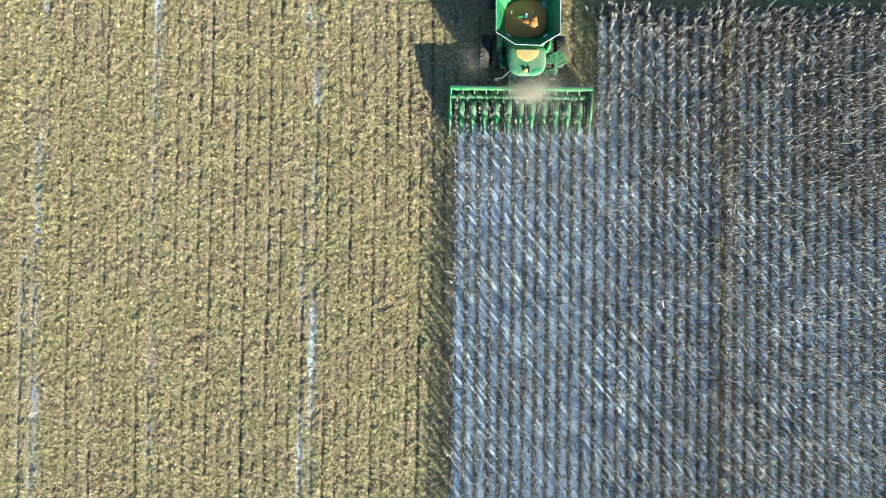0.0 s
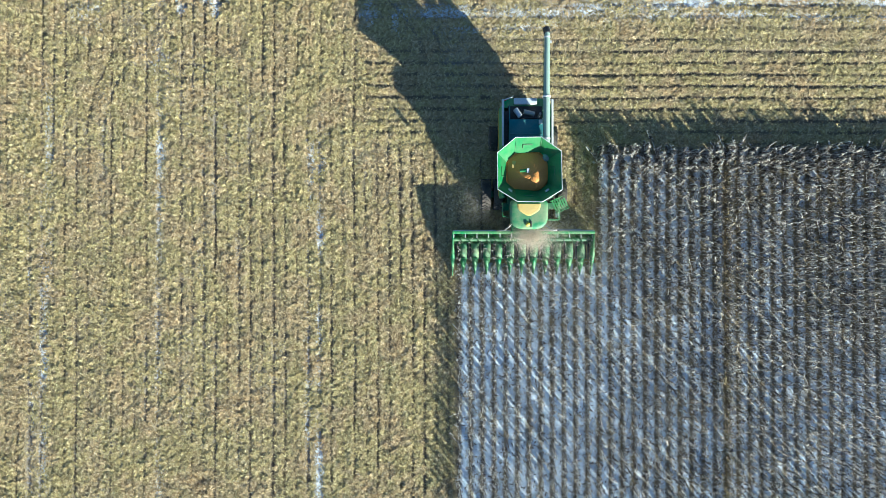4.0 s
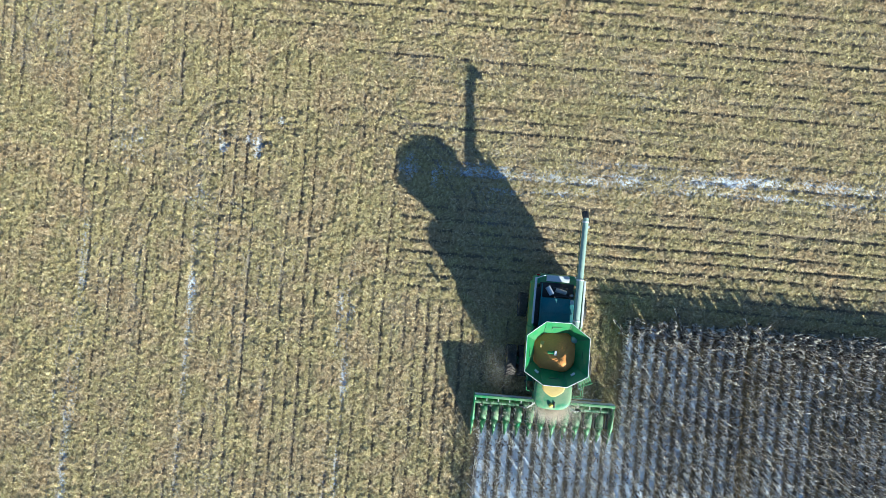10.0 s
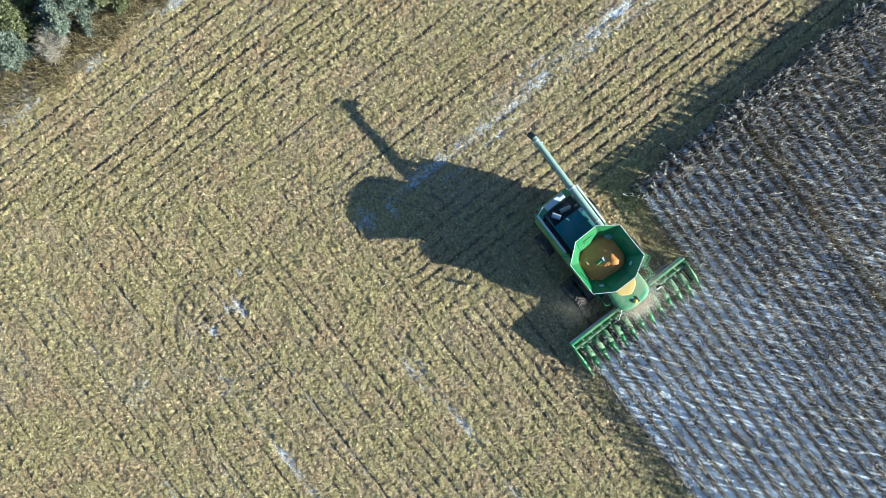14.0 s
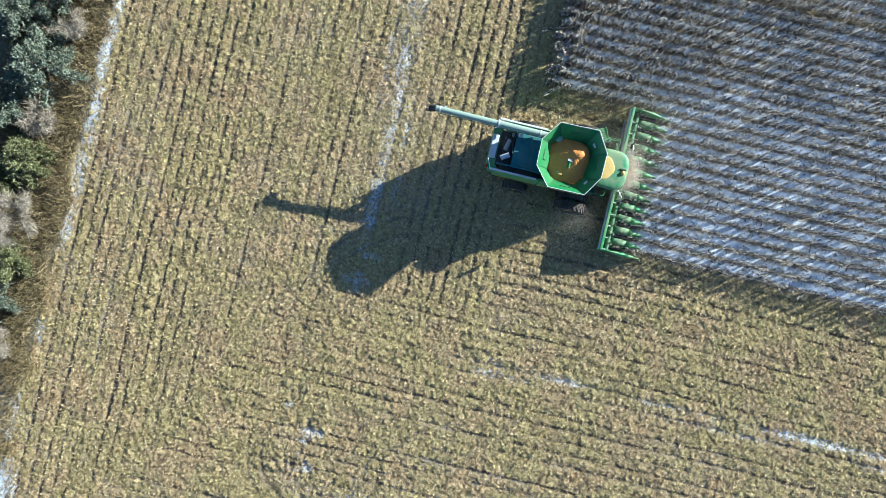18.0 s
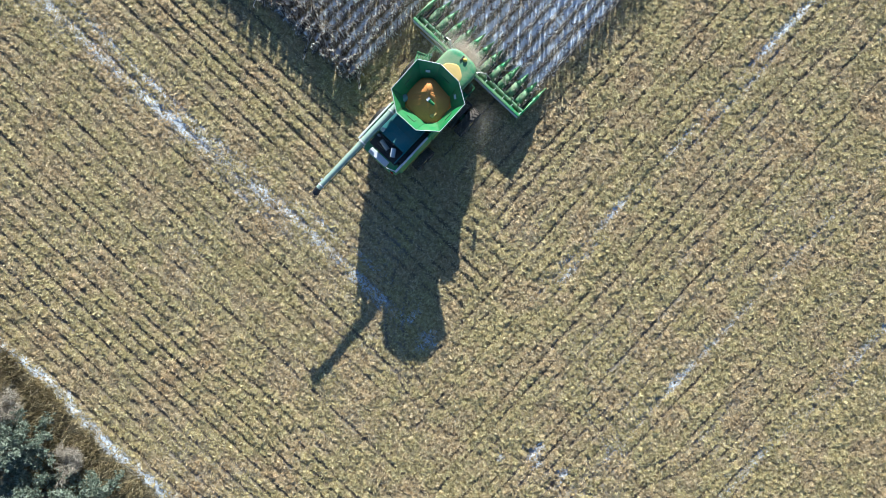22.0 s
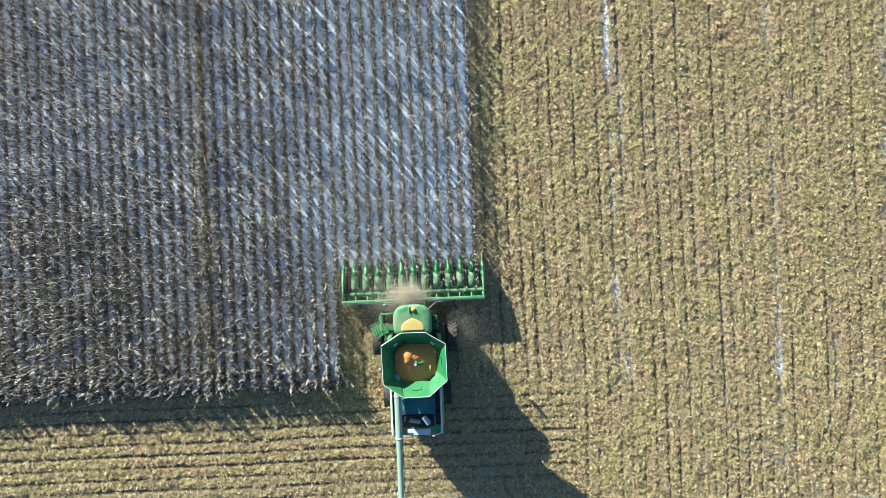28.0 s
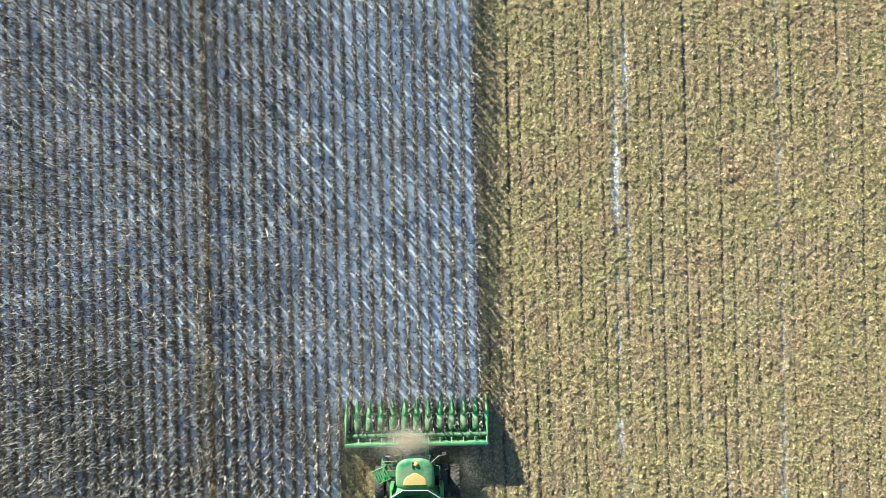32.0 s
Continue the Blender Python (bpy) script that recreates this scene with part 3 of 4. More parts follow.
def corn_row(x, y0, y1, pitch, label, thick_from):
    ys = np.concatenate([np.arange(y0, y1, pitch), np.arange(min(thick_from, y1), y1, 0.13)])
    ys = ys + rng.normal(0, 0.03, len(ys))
    ys = ys[rng.uniform(0, 1, len(ys)) > 0.06]
    out_v, out_f, base = [], [], 0
    xs = x + rng.normal(0, 0.022, len(ys)) + 0.06 * (vnoise(ys * 0.3, ys * 0 + x, 61) - 0.5)
    zs = height(xs, ys)
    lush = step(7.5, 12, x + 5 * (vnoise(xs * 0.2, ys * 0.2, 62) - 0.5)) * 0.9
    full = (0.66 - 0.34 * step(20, 27, x) * step(-22, -12, ys)) * step(-5, -13, ys + 4 * (vnoise(xs * 0.3, ys * 0.3, 63) - 0.5))
    for px, py, pz, dense, deep in zip(xs, ys, zs, lush, full):
        v, f = (EDGE if py > thick_from else SPARE if rng.uniform() < deep else LUSH if rng.uniform() < dense else THIN)[rng.integers(0, 10)]
        a, sc = rng.uniform(0, 6.283), rng.uniform(0.78, 1.12)
        tx, ty = rng.normal(0, 0.07, 2)
        if rng.uniform() < 0.13 + 0.12 * dense:  # blown over, mostly one way
            bow = rng.normal(0, 0.55)
            tx, ty = rng.normal(-0.63 * bow, 0.12), rng.normal(0.78 * bow, 0.12)
        c, s = math.cos(a) * sc, math.sin(a) * sc
        w = np.empty_like(v)
        w[:, 2] = v[:, 2] * sc
        w[:, 0] = px + v[:, 0] * c - v[:, 1] * s + tx * w[:, 2]
        w[:, 1] = py + v[:, 0] * s + v[:, 1] * c + ty * w[:, 2]
        w[:, 2] = pz + w[:, 2] / math.sqrt(1 + tx * tx + ty * ty)
        out_v.append(w)
        out_f.append(f + base)
        base += len(v)
    ob = raw_mesh("corn_row", np.concatenate(out_v), np.concatenate(out_f), MAT_LEAF)
    return tagged(ob, label, "corn row", "rows of standing corn", "stuff")


for k in range(54):
    xr = (k + 0.5) * ROW
    end = (HEADER_Y + 1.55) if k < 12 else 0.15 + rng.uniform(-0.25, 0.15)
    corn_row(xr, -39.0, end, 0.175 if xr < 33 else 0.26, "row of dry tan corn standing in front of the corn head" if k < 12 else "row of dry standing corn plants in bluish shaded snow", 99.0 if k < 12 else -1.3)


# ---------------------------------------------------------------- combine harvester
def ring8(pts, z):
    return [(x, y, z) for x, y in pts]


RIM = ((-1.85, 0.05), (-0.68, 0.76), (0.76, 0.74), (1.92, 0.02), (1.94, -2.12), (0.86, -3.02), (-0.64, -3.04), (-1.80, -2.22))
PIT = ((-1.12, -0.42), (-0.55, -0.05), (0.85, -0.08), (1.32, -0.50), (1.32, -1.72), (0.84, -2.20), (-0.66, -2.32), (-1.12, -1.88))
RIM_Z, PIT_Z = 4.62, 3.62


def wheel(parent, name, x, y, r, width, rim_r, lugs, label):
    side = 1 if x > 0 else -1
    bm = bmesh.new()
    prof = ((rim_r, 0.46), (rim_r + 0.08, 0.5), (r * 0.86, 0.5), (r * 0.95, 0.44), (r * 0.965, 0.2), (r * 0.965, -0.2), (r * 0.95, -0.44), (r * 0.86, -0.5), (rim_r + 0.08, -0.5), (rim_r, -0.46))
    n = 40
    rings = [[(x + w * width, y + rr * math.cos(a), r + rr * math.sin(a)) for rr, w in prof] for a in (2 * math.pi * i / n for i in range(n))]
    rings.append(rings[0])
    loft(bm, rings, False)
    bmesh.ops.remove_doubles(bm, verts=bm.verts, dist=1e-4)
    for i in range(lugs):
        for s in (-1, 1):
            a = 2 * math.pi * (i + (0.5 if s > 0 else 0)) / lugs
            m = Matrix.Translation((x, y, r)) @ Matrix.Rotation(a, 4, "X") @ Matrix.Translation((s * width * 0.25, 0, r * 0.975)) @ Matrix.Rotation(s * 0.62, 4, "Z")
            box(bm, -width * 0.29, width * 0.29, -0.035, 0.035, -0.03, 0.035, m=m)
    tyre = part(name, bm, MAT_RUBBER, parent, label)
    bm = bmesh.new()
    tube(bm, (x - width * 0.3, y, r), (x + width * 0.3, y, r), rim_r, seg=28)
    part("rim", bm, MAT_YELLOW, tyre, "dusty yellow wheel rim")
    bm = bmesh.new()
    tube(bm, (x + side * width * 0.3, y, r), (x + side * width * 0.42, y, r), rim_r * 0.38, seg=14)
    for i in range(8):
        a = i * math.pi / 4
        tube(bm, (x + side * width * 0.3, y + rim_r * 0.6 * math.cos(a), r + rim_r * 0.6 * math.sin(a)), (x + side * width * 0.35, y + rim_r * 0.6 * math.cos(a), r + rim_r * 0.6 * math.sin(a)), 0.025, seg=6)
    part("hub", bm, MAT_YELLOW, tyre)
    return tyre


def corn_head(combine):
    bm = boxed(-4.52, 4.52, 2.42, 2.50, 0.42, 1.22, bevel=0.015)
    box(bm, -4.52, 4.52, 2.50, 3.20, 0.36, 0.42)
    head = part("corn_head", bm, MAT_GREEN, combine, "green twelve-row corn head with pointed snouts")
    bm = boxed(-4.54, 4.54, 2.36, 2.54, 1.20, 1.36, bevel=0.04)
    part("top_beam", bm, MAT_GREEN, head)
    for s in (-1, 1):
        x = s * 0.85
        part("beam_cover", boxed(min(x, s * 4.5), max(x, s * 4.5), 2.30, 2.37, 1.0, 1.30, bevel=0.02), MAT_PALE, head, "pale dust-covered rear rail of the head")
    part("head_step", boxed(-3.8, -1.2, 2.20, 2.30, 0.55, 0.62, bevel=0.01), MAT_STEEL, head)
    # cross auger with flighting that runs in from both ends
    tube_bm = tube(bmesh.new(), (-4.45, 2.88, 0.80), (4.45, 2.88, 0.80), 0.13, seg=14)
    part("cross_auger", tube_bm, MAT_GREEN_DARK, head)
    for s in (-1, 1):
        bm = bmesh.new()
        turns, n = 7, 7 * 14
        inner = outer = None
        for i in range(n + 1):
            a = s * 2 * math.pi * turns * i / n
            x = s * (0.55 + 3.85 * i / n)
            p = bm.verts.new((x, 2.88 + 0.12 * math.cos(a), 0.80 + 0.12 * math.sin(a)))
            q = bm.verts.new((x, 2.88 + 0.30 * math.cos(a), 0.80 + 0.30 * math.sin(a)))
            if inner:
                bm.faces.new((inner, outer, q, p))
            inner, outer = p, q
        r = bmesh.ops.solidify(bm, geom=list(bm.faces), thickness=0.014)
        part("auger_flight", bm, MAT_GREEN_DARK, head)
    for k in range(13):
        x = (k - 6) * ROW * 0.97
        part("beam_brace", boxed(x - 0.025, x + 0.025, 2.50, 2.78, 1.02, 1.10, bevel=0.008), MAT_PALE, head, "pale worn brace behind the auger")
    # row units
    for k in range(12):
        x = (k - 5.5) * ROW
        bm = bmesh.new()
        for s in (-1, 1):
            box(bm, x + s * 0.10 - 0.06, x + s * 0.10 + 0.06, 3.12, 4.15, 0.36, 0.44, bevel=0.008)
        part("stripper_plate", bm, MAT_STEEL, head)
        for s in (-1, 1):
            part("gathering_chain", boxed(x + s * 0.10 - 0.045, x + s * 0.10 + 0.045, 3.15, 4.12, 0.445, 0.50, bevel=0.012), MAT_BLACK, head)
    for k in range(11):
        x = (k - 5) * ROW
        hood = []
        for y, w, z0, z1 in ((3.08, 0.25, 0.42, 0.66), (3.25, 0.27, 0.42, 0.78), (3.75, 0.26, 0.40, 0.80), (4.10, 0.245, 0.34, 0.74)):
            hood.append([(x + w * math.cos(a), y, z0 + (z1 - z0) * max(0.0, math.sin(a)) ** 0.8) for a in np.linspace(0, math.pi, 9)])
        part("snout_hood", loft(bmesh.new(), hood), MAT_HOOD, head, "rounded dark green snout hood", smooth=True)
        cone = []
        for y, w, z0, z1 in ((4.08, 0.25, 0.32, 0.77), (4.35, 0.20, 0.26, 0.66), (4.80, 0.105, 0.15, 0.42), (5.12, 0.035, 0.08, 0.20), (5.22, 0.008, 0.07, 0.11)):
            cone.append([(x + w * math.cos(a), y, z0 + (z1 - z0) * max(0.0, math.sin(a))) for a in np.linspace(0, math.pi, 9)])
        part("snout_point", loft(bmesh.new(), cone), MAT_GREEN, head, "bright green pointed snout", smooth=True)
        bm = bmesh.new()
        ring = [(x + 0.262 * math.cos(a), 4.09, 0.32 + 0.475 * max(0, math.sin(a))) for a in np.linspace(0.1, math.pi - 0.1, 9)]
        bent(bm, ring, 0.016, 6)
        part("snout_seam", bm, MAT_GREEN, head)
    for s in (-1, 1):
        x = s * 4.50
        rings = []
        for y, w, z0, z1 in ((2.38, 0.05, 0.35, 1.34), (3.2, 0.07, 0.32, 1.22), (4.0, 0.15, 0.26, 0.95), (4.6, 0.10, 0.16, 0.58), (5.30, 0.015, 0.06, 0.12)):
            rings.append([(x + w * math.cos(a), y, z0 + (z1 - z0) * (0.5 + 0.5 * math.sin(a))) for a in np.linspace(0, 2 * math.pi, 10, endpoint=False)])
        part("end_divider", loft(bmesh.new(), rings), MAT_GREEN, head, "tall green end divider", smooth=True)
    bm = bent(bmesh.new(), [(-1.2, 2.4, 1.3), (-1.2, 2.3, 1.55), (-0.7, 1.9, 1.7)], 0.025)
    part("hydraulic_hose", bm, MAT_BLACK, head)
    return head


def build_combine(m):
    c = thing("combine_harvester", "green combine harvester with an open octagonal grain tank cutting corn", "combine harvester", m)
    corn_head(c)
    # feeder house and chassis
    bm = loft(bmesh.new(), [[(-0.74, 2.45, 0.55), (0.74, 2.45, 0.55), (0.74, 2.45, 1.28), (-0.74, 2.45, 1.28)], [(-0.78, 0.7, 1.05), (0.78, 0.7, 1.05), (0.78, 0.7, 1.95), (-0.78, 0.7, 1.95)]])
    part("feeder_house", bm, MAT_GREEN, c)
    part("feeder_lid", boxed(-0.55, 0.55, 1.5, 2.3, 1.35, 1.40, bevel=0.01, m=Matrix.Translation((0, 0, 0.18)) @ Matrix.Rotation(0.0, 4, "X")), MAT_GREEN_DARK, c)
    part("front_axle", boxed(-2.3, 2.3, -0.22, 0.22, 0.75, 1.2, bevel=0.04), MAT_GREEN_DARK, c)
    part("rear_axle", boxed(-1.9, 1.9, -3.72, -3.48, 0.62, 0.86, bevel=0.03), MAT_GREEN_DARK, c)
    part("chassis", boxed(-1.1, 1.1, -5.0, 0.7, 0.85, 2.3, bevel=0.05), MAT_GREEN_DARK, c)
    for s in (-1, 1):
        for y0, y1 in ((-2.45, 0.35), (-5.25, -2.48)):
            x = s * 1.52
            bm = bmesh.new()
            ring = [[(x, y, 1.15), (x + s * 0.10, y, 1.6), (x + s * 0.12, y, 2.6), (x + s * 0.02, y, 3.25), (x - s * 0.08, y, 3.28), (x - s * 0.10, y, 1.15)] for y in (y0, y0 + 0.08, y1 - 0.08, y1)]
            for i in (0, 3):
                ring[i] = [(px - s * 0.05, py, pz) for px, py, pz in ring[i]]
            shield = part("side_shield", loft(bm, ring), MAT_GREEN, c, "large green side shield")
            part("shield_stripe", boxed(x + s * 0.13 - 0.012, x + s * 0.13 + 0.012, y0 + 0.15, y1 - 0.15, 2.05, 2.14), MAT_YELLOW, shield, "yellow stripe along the shield")
        part("shield_top_edge", boxed(s * 1.50 - 0.06, s * 1.50 + 0.06, -5.55, -2.7, 3.27, 3.34, bevel=0.02), MAT_PALE, c)
    # wheels
    for s in (-1, 1):
        wheel(c, "front_tyre", s * 2.38, 0, 0.98, 0.58, 0.52, 22, "large dusty front tyre with chevron lugs")
        wheel(c, "front_tyre", s * 1.62, 0, 0.98, 0.56, 0.52, 22, "inner dual front tyre")
        wheel(c, "rear_tyre", s * 1.90, -3.6, 0.76, 0.50, 0.38, 18, "smaller rear steering tyre")
    # cab
    cab = part("cab", boxed(-0.92, 0.92, 0.62, 1.95, 1.85, 2.25, bevel=0.05), MAT_GREEN_DARK, c, "operator cab with tinted glass")
    bm = loft(bmesh.new(), [[(-0.92, 0.66, z), (0.92, 0.66, z), (0.98, 1.5, z), (0.80, 2.0 + f, z), (0.40, 2.12 + f, z), (-0.40, 2.12 + f, z), (-0.80, 2.0 + f, z), (-0.98, 1.5, z)] for z, f in ((2.25, 0.0), (3.0, 0.06), (3.66, -0.02))])
    part("cab_glass", bm, MAT_GLASS, cab, "dark tinted cab glass", smooth=False)
    for s in (-1, 1):
        part("cab_post", tube(bmesh.new(), (s * 0.95, 0.72, 2.2), (s * 0.95, 0.72, 3.7), 0.05, seg=8), MAT_BLACK, cab)
        part("cab_post", tube(bmesh.new(), (s * 0.86, 1.98, 2.2), (s * 0.84, 1.98, 3.7), 0.04, seg=8), MAT_BLACK, cab)
    roof = []
    for z, k in ((3.66, 1.0), (3.70, 1.03), (3.78, 1.045), (3.84, 1.03), (3.89, 0.98), (3.925, 0.90), (3.945, 0.78), (3.957, 0.55), (3.96, 0.2)):
        ring = []
        for a in np.linspace(0, 2 * math.pi, 28, endpoint=False):
            ca, sa = math.cos(a), math.sin(a)
            ex = 0.62 if sa > 0 else 0.28
            ring.append((1.10 * k * math.copysign(abs(ca) ** ex, ca), 1.45 + 0.86 * k * math.copysign(abs(sa) ** (0.8 if sa > 0 else 0.3), sa), z))
        roof.append(ring)
    part("cab_roof", loft(bmesh.new(), roof), MAT_ROOF, cab, "dusty green rounded cab roof", smooth=True)
    dust = []
    for z, k in ((3.958, 1.0), (3.985, 0.9), (4.0, 0.55)):
        dust.append([(0.70 * k * math.cos(a), 0.86 + 0.66 * k * max(-0.05, math.sin(a)) * (1 + 0.06 * math.sin(5 * a)), z) for a in np.linspace(0, 2 * math.pi, 24, endpoint=False)])
    part("grain_drift", loft(bmesh.new(), dust), MAT_DUSTED, cab, "yellow drift of grain dust on the roof")
    bm = bmesh.new()
    bmesh.ops.create_uvsphere(bm, u_segments=14, v_segments=8, radius=0.14, matrix=Matrix.Translation((0.08, 2.05, 3.98)) @ Matrix.Diagonal((1.0, 0.9, 0.7, 1)))
    part("receiver_dome", bm, MAT_YELLOW, cab, "yellow satellite receiver dome", smooth=True)
    part("receiver_bracket", boxed(-0.15, -0.08, 1.85, 2.2, 3.94, 4.02, bevel=0.01), MAT_BLACK, cab)
    for x in (-0.8, -0.5, 0.5, 0.8):
        part("work_lamp", boxed(x - 0.09, x + 0.09, 2.14 - abs(x) * 0.2, 2.24 - abs(x) * 0.2, 3.70, 3.80, bevel=0.02), MAT_PALE, cab)
    for s in (-1, 1):
        bm = bent(bmesh.new(), [(s * 0.95, 2.0, 3.62), (s * 1.45, 2.42, 3.55), (s * 1.75, 2.40, 3.45)], 0.022)
        part("mirror_arm", bm, MAT_STEEL, cab)
        part("mirror", boxed(s * 1.75 - 0.13, s * 1.75 + 0.13, 2.36, 2.44, 2.95, 3.45, bevel=0.02), MAT_BLACK, cab)
    # platform and ladder on the machine's left
    plat = part("platform", boxed(-1.9, -1.0, 0.62, 1.0, 1.80, 1.87, bevel=0.01), MAT_GREEN_DARK, c, "green access platform with rails")
    swung = Matrix.Translation((-1.9, 0.86, 1.84)) @ Matrix.Rotation(0.42, 4, "Z")
    for i in range(6):
        part("platform_slat", boxed(-0.78 + 0.15 * i, -0.68 + 0.15 * i, -0.42, 0.42, 0.0, 0.04, bevel=0.006, m=swung), MAT_GREEN, plat)
    for y in (-0.44, 0.40):
        part("platform_edge", boxed(-0.82, 0.16, y, y + 0.04, -0.04, 0.08, bevel=0.008, m=swung), MAT_GREEN, plat)
    for y in (0.66, 1.18, 1.7):
        part("rail_post", tube(bmesh.new(), (-2.0, y, 1.85), (-2.0, y, 2.85), 0.022, seg=8), MAT_GREEN, plat)
    for z in (2.35, 2.85):
        part("handrail", bent(bmesh.new(), [(-1.2, 1.72, z), (-2.0, 1.72, z), (-2.0, 0.66, z)], 0.022), MAT_GREEN, plat)
    for s in (-1, 1):
        part("ladder_side", tube(bmesh.new(), (-2.10, 1.2 + s * 0.28, 1.85), (-2.28, 1.2 + s * 0.28, 0.45), 0.025, seg=8), MAT_GREEN, plat)
    for i in range(5):
        z = 0.5 + 0.3 * i
        part("ladder_rung", boxed(-2.36 + 0.038 * i, -2.14 + 0.038 * i, 0.94, 1.46, z, z + 0.03, bevel=0.006), MAT_STEEL, plat)
    part("right_shelf", boxed(1.0, 1.38, 0.62, 1.1, 1.80, 1.86, bevel=0.01), MAT_GREEN_DARK, c)
    part("right_rail", bent(bmesh.new(), [(1.1, 1.55, 1.85), (1.1, 1.58, 2.7), (1.45, 1.5, 2.7), (1.45, 0.7, 2.7), (1.45, 0.7, 1.85)], 0.022), MAT_GREEN, c)
    part("fuel_filler", tube(bmesh.new(), (1.4, 1.1, 1.86), (1.4, 1.1, 2.05), 0.1, seg=12), MAT_BLACK, c)
    # grain tank
    tank = part("grain_tank", loft(bmesh.new(), [ring8([(x * 0.86, -1.15 + (y + 1.15) * 0.86) for x, y in RIM], 2.25), ring8([(x * 0.86, -1.15 + (y + 1.15) * 0.86) for x, y in RIM], 3.3)]), MAT_GREEN, c, "open grain tank full of yellow corn")
    ctr = Vector((0.05, -1.12, 0))
    for i in range(8):
        j = (i + 1) % 8
        a, b = Vector((*RIM[i], RIM_Z)), Vector((*RIM[j], RIM_Z))
        p, q = Vector((*PIT[i], PIT_Z)), Vector((*PIT[j], PIT_Z))
        mid = (a + b) / 2 - ctr
        out = Vector((mid.x, mid.y, 0)).normalized() * 0.025 + Vector((0, 0, -0.02))
        bm = bmesh.new()
        vs = [bm.verts.new(v) for v in (a, b, q, p, a + out, b + out, q + out, p + out)]
        for f in ((0, 1, 2, 3), (7, 6, 5, 4), (0, 4, 5, 1), (1, 5, 6, 2), (2, 6, 7, 3), (3, 7, 4, 0)):
            bm.faces.new([vs[k] for k in f])
        bmesh.ops.recalc_face_normals(bm, faces=bm.faces)
        panel = part("tank_panel", bm, MAT_PANEL, tank, "flared green tank extension panel")
        part("panel_edge", tube(bmesh.new(), a, b, 0.02, seg=6), MAT_PALE, panel, "pale worn rim edge")
        along = (b - a).normalized()
        inw = ((p + q) / 2 - (a + b) / 2)
        nrm = along.cross(inw).normalized()
        nrm = nrm if nrm.z > 0 else -nrm
        if i in (1, 3, 5, 7):
            bm = bmesh.new()
            mid_p = (a + b) / 2 + inw * 0.45 + nrm * 0.03
            bent(bm, [mid_p - along * 0.28, mid_p + along * 0.28], 0.022, 6)
            bent(bm, [mid_p - along * 0.28, mid_p - along * 0.28 + inw * 0.25], 0.018, 6)
            part("panel_strut", bm, MAT_GREEN_DARK, panel)
        bm = tube(bmesh.new(), a + along * 0.04 + nrm * 0.012, p + along * 0.03 + nrm * 0.012, 0.014, seg=5)
        part("panel_seam", bm, MAT_GREEN_DARK, panel)
    for x, y in ((-1.05, 0.06), (1.15, 0.05)):
        part("level_sensor", boxed(-0.13, 0.13, -0.07, 0.07, 0, 0.05, bevel=0.01, m=Matrix.Translation((x, y, 4.13)) @ Matrix.Rotation(0.62 if x < 0 else -0.62, 4, "Z") @ Matrix.Rotation(0.8, 4, "X")), MAT_PALE, tank)
    r2 = np.random.default_rng(5)
    bm = bmesh.new()
    rings = []
    for k in range(9):
        t = 1 - k / 8
        ring = []
        for i in range(40):
            a = 2 * math.pi * i / 40
            px = 0.08 + 1.34 * t * math.copysign(abs(math.cos(a)) ** 0.75, math.cos(a))
            py = -1.15 + 1.25 * t * math.copysign(abs(math.sin(a)) ** 0.75, math.sin(a))
            ring.append((px - 0.22 * (1 - t), py + 0.30 * (1 - t), 3.55 + 0.70 * (1 - t) + 0.015 * r2.normal() + (0.06 if math.cos(a - 2.6) > 0.6 else 0) + 0.34 * math.exp(-((px - 0.22 * (1 - t) + 0.50) ** 2 + (py + 0.30 * (1 - t) + 0.42) ** 2) / 0.16)))
        rings.append(ring if k < 8 else [(-0.14 + 0.02 * math.cos(i), -0.85 + 0.02 * math.sin(i), 4.24) for i in np.linspace(0, 6.126, 40)])
    part("corn_grain", loft(bm, rings), MAT_GRAIN, tank, "heap of orange-yellow shelled corn", smooth=True)
    bm = tube(bmesh.new(), (0.10, -1.10, 3.4), (0.16, -1.14, 4.12), 0.13, seg=12)
    tube(bm, (0.14, -1.14, 4.05), (0.55, -1.12, 4.02), 0.10, 0.08, seg=10)
    part("loading_auger", bm, MAT_PANEL, tank, "green loading auger head above the grain")
    part("auger_cap", boxed(0.02, 0.16, -1.26, -1.0, 4.12, 4.17, bevel=0.015), MAT_PALE, tank)
    part("sample_door", boxed(0.75, 0.98, -1.75, -1.35, 3.72, 3.78, bevel=0.01), MAT_DUSTED, tank)
    # engine deck
    deck = part("engine_deck", boxed(-0.95, 1.12, -4.35, -2.55, 3.05, 3.26, bevel=0.04), MAT_DECK, c, "blue-green engine deck cover")
    part("deck_ridge", boxed(-0.9, 1.05, -3.48, -3.42, 3.26, 3.29, bevel=0.01), MAT_DECK, deck)
    part("deck_lip", boxed(1.06, 1.12, -5.2, -2.6, 3.2, 3.36, bevel=0.015), MAT_DECK, deck)
    part("radiator_bay", boxed(1.16, 1.46, -4.9, -2.5, 2.6, 3.05), MAT_BLACK, c, "dark recessed rotary screen bay")
    for i in range(9):
        part("screen_slat", boxed(1.18, 1.44, -4.75 + i * 0.25, -4.70 + i * 0.25, 3.05, 3.09), MAT_BLACK, c)
    part("engine_bay", boxed(-0.95, 1.15, -5.25, -4.35, 2.4, 2.75), MAT_BLACK, c)
    part("engine_block", boxed(-0.55, 0.35, -5.0, -4.45, 2.75, 3.02, bevel=0.06), MAT_BLACK, c)
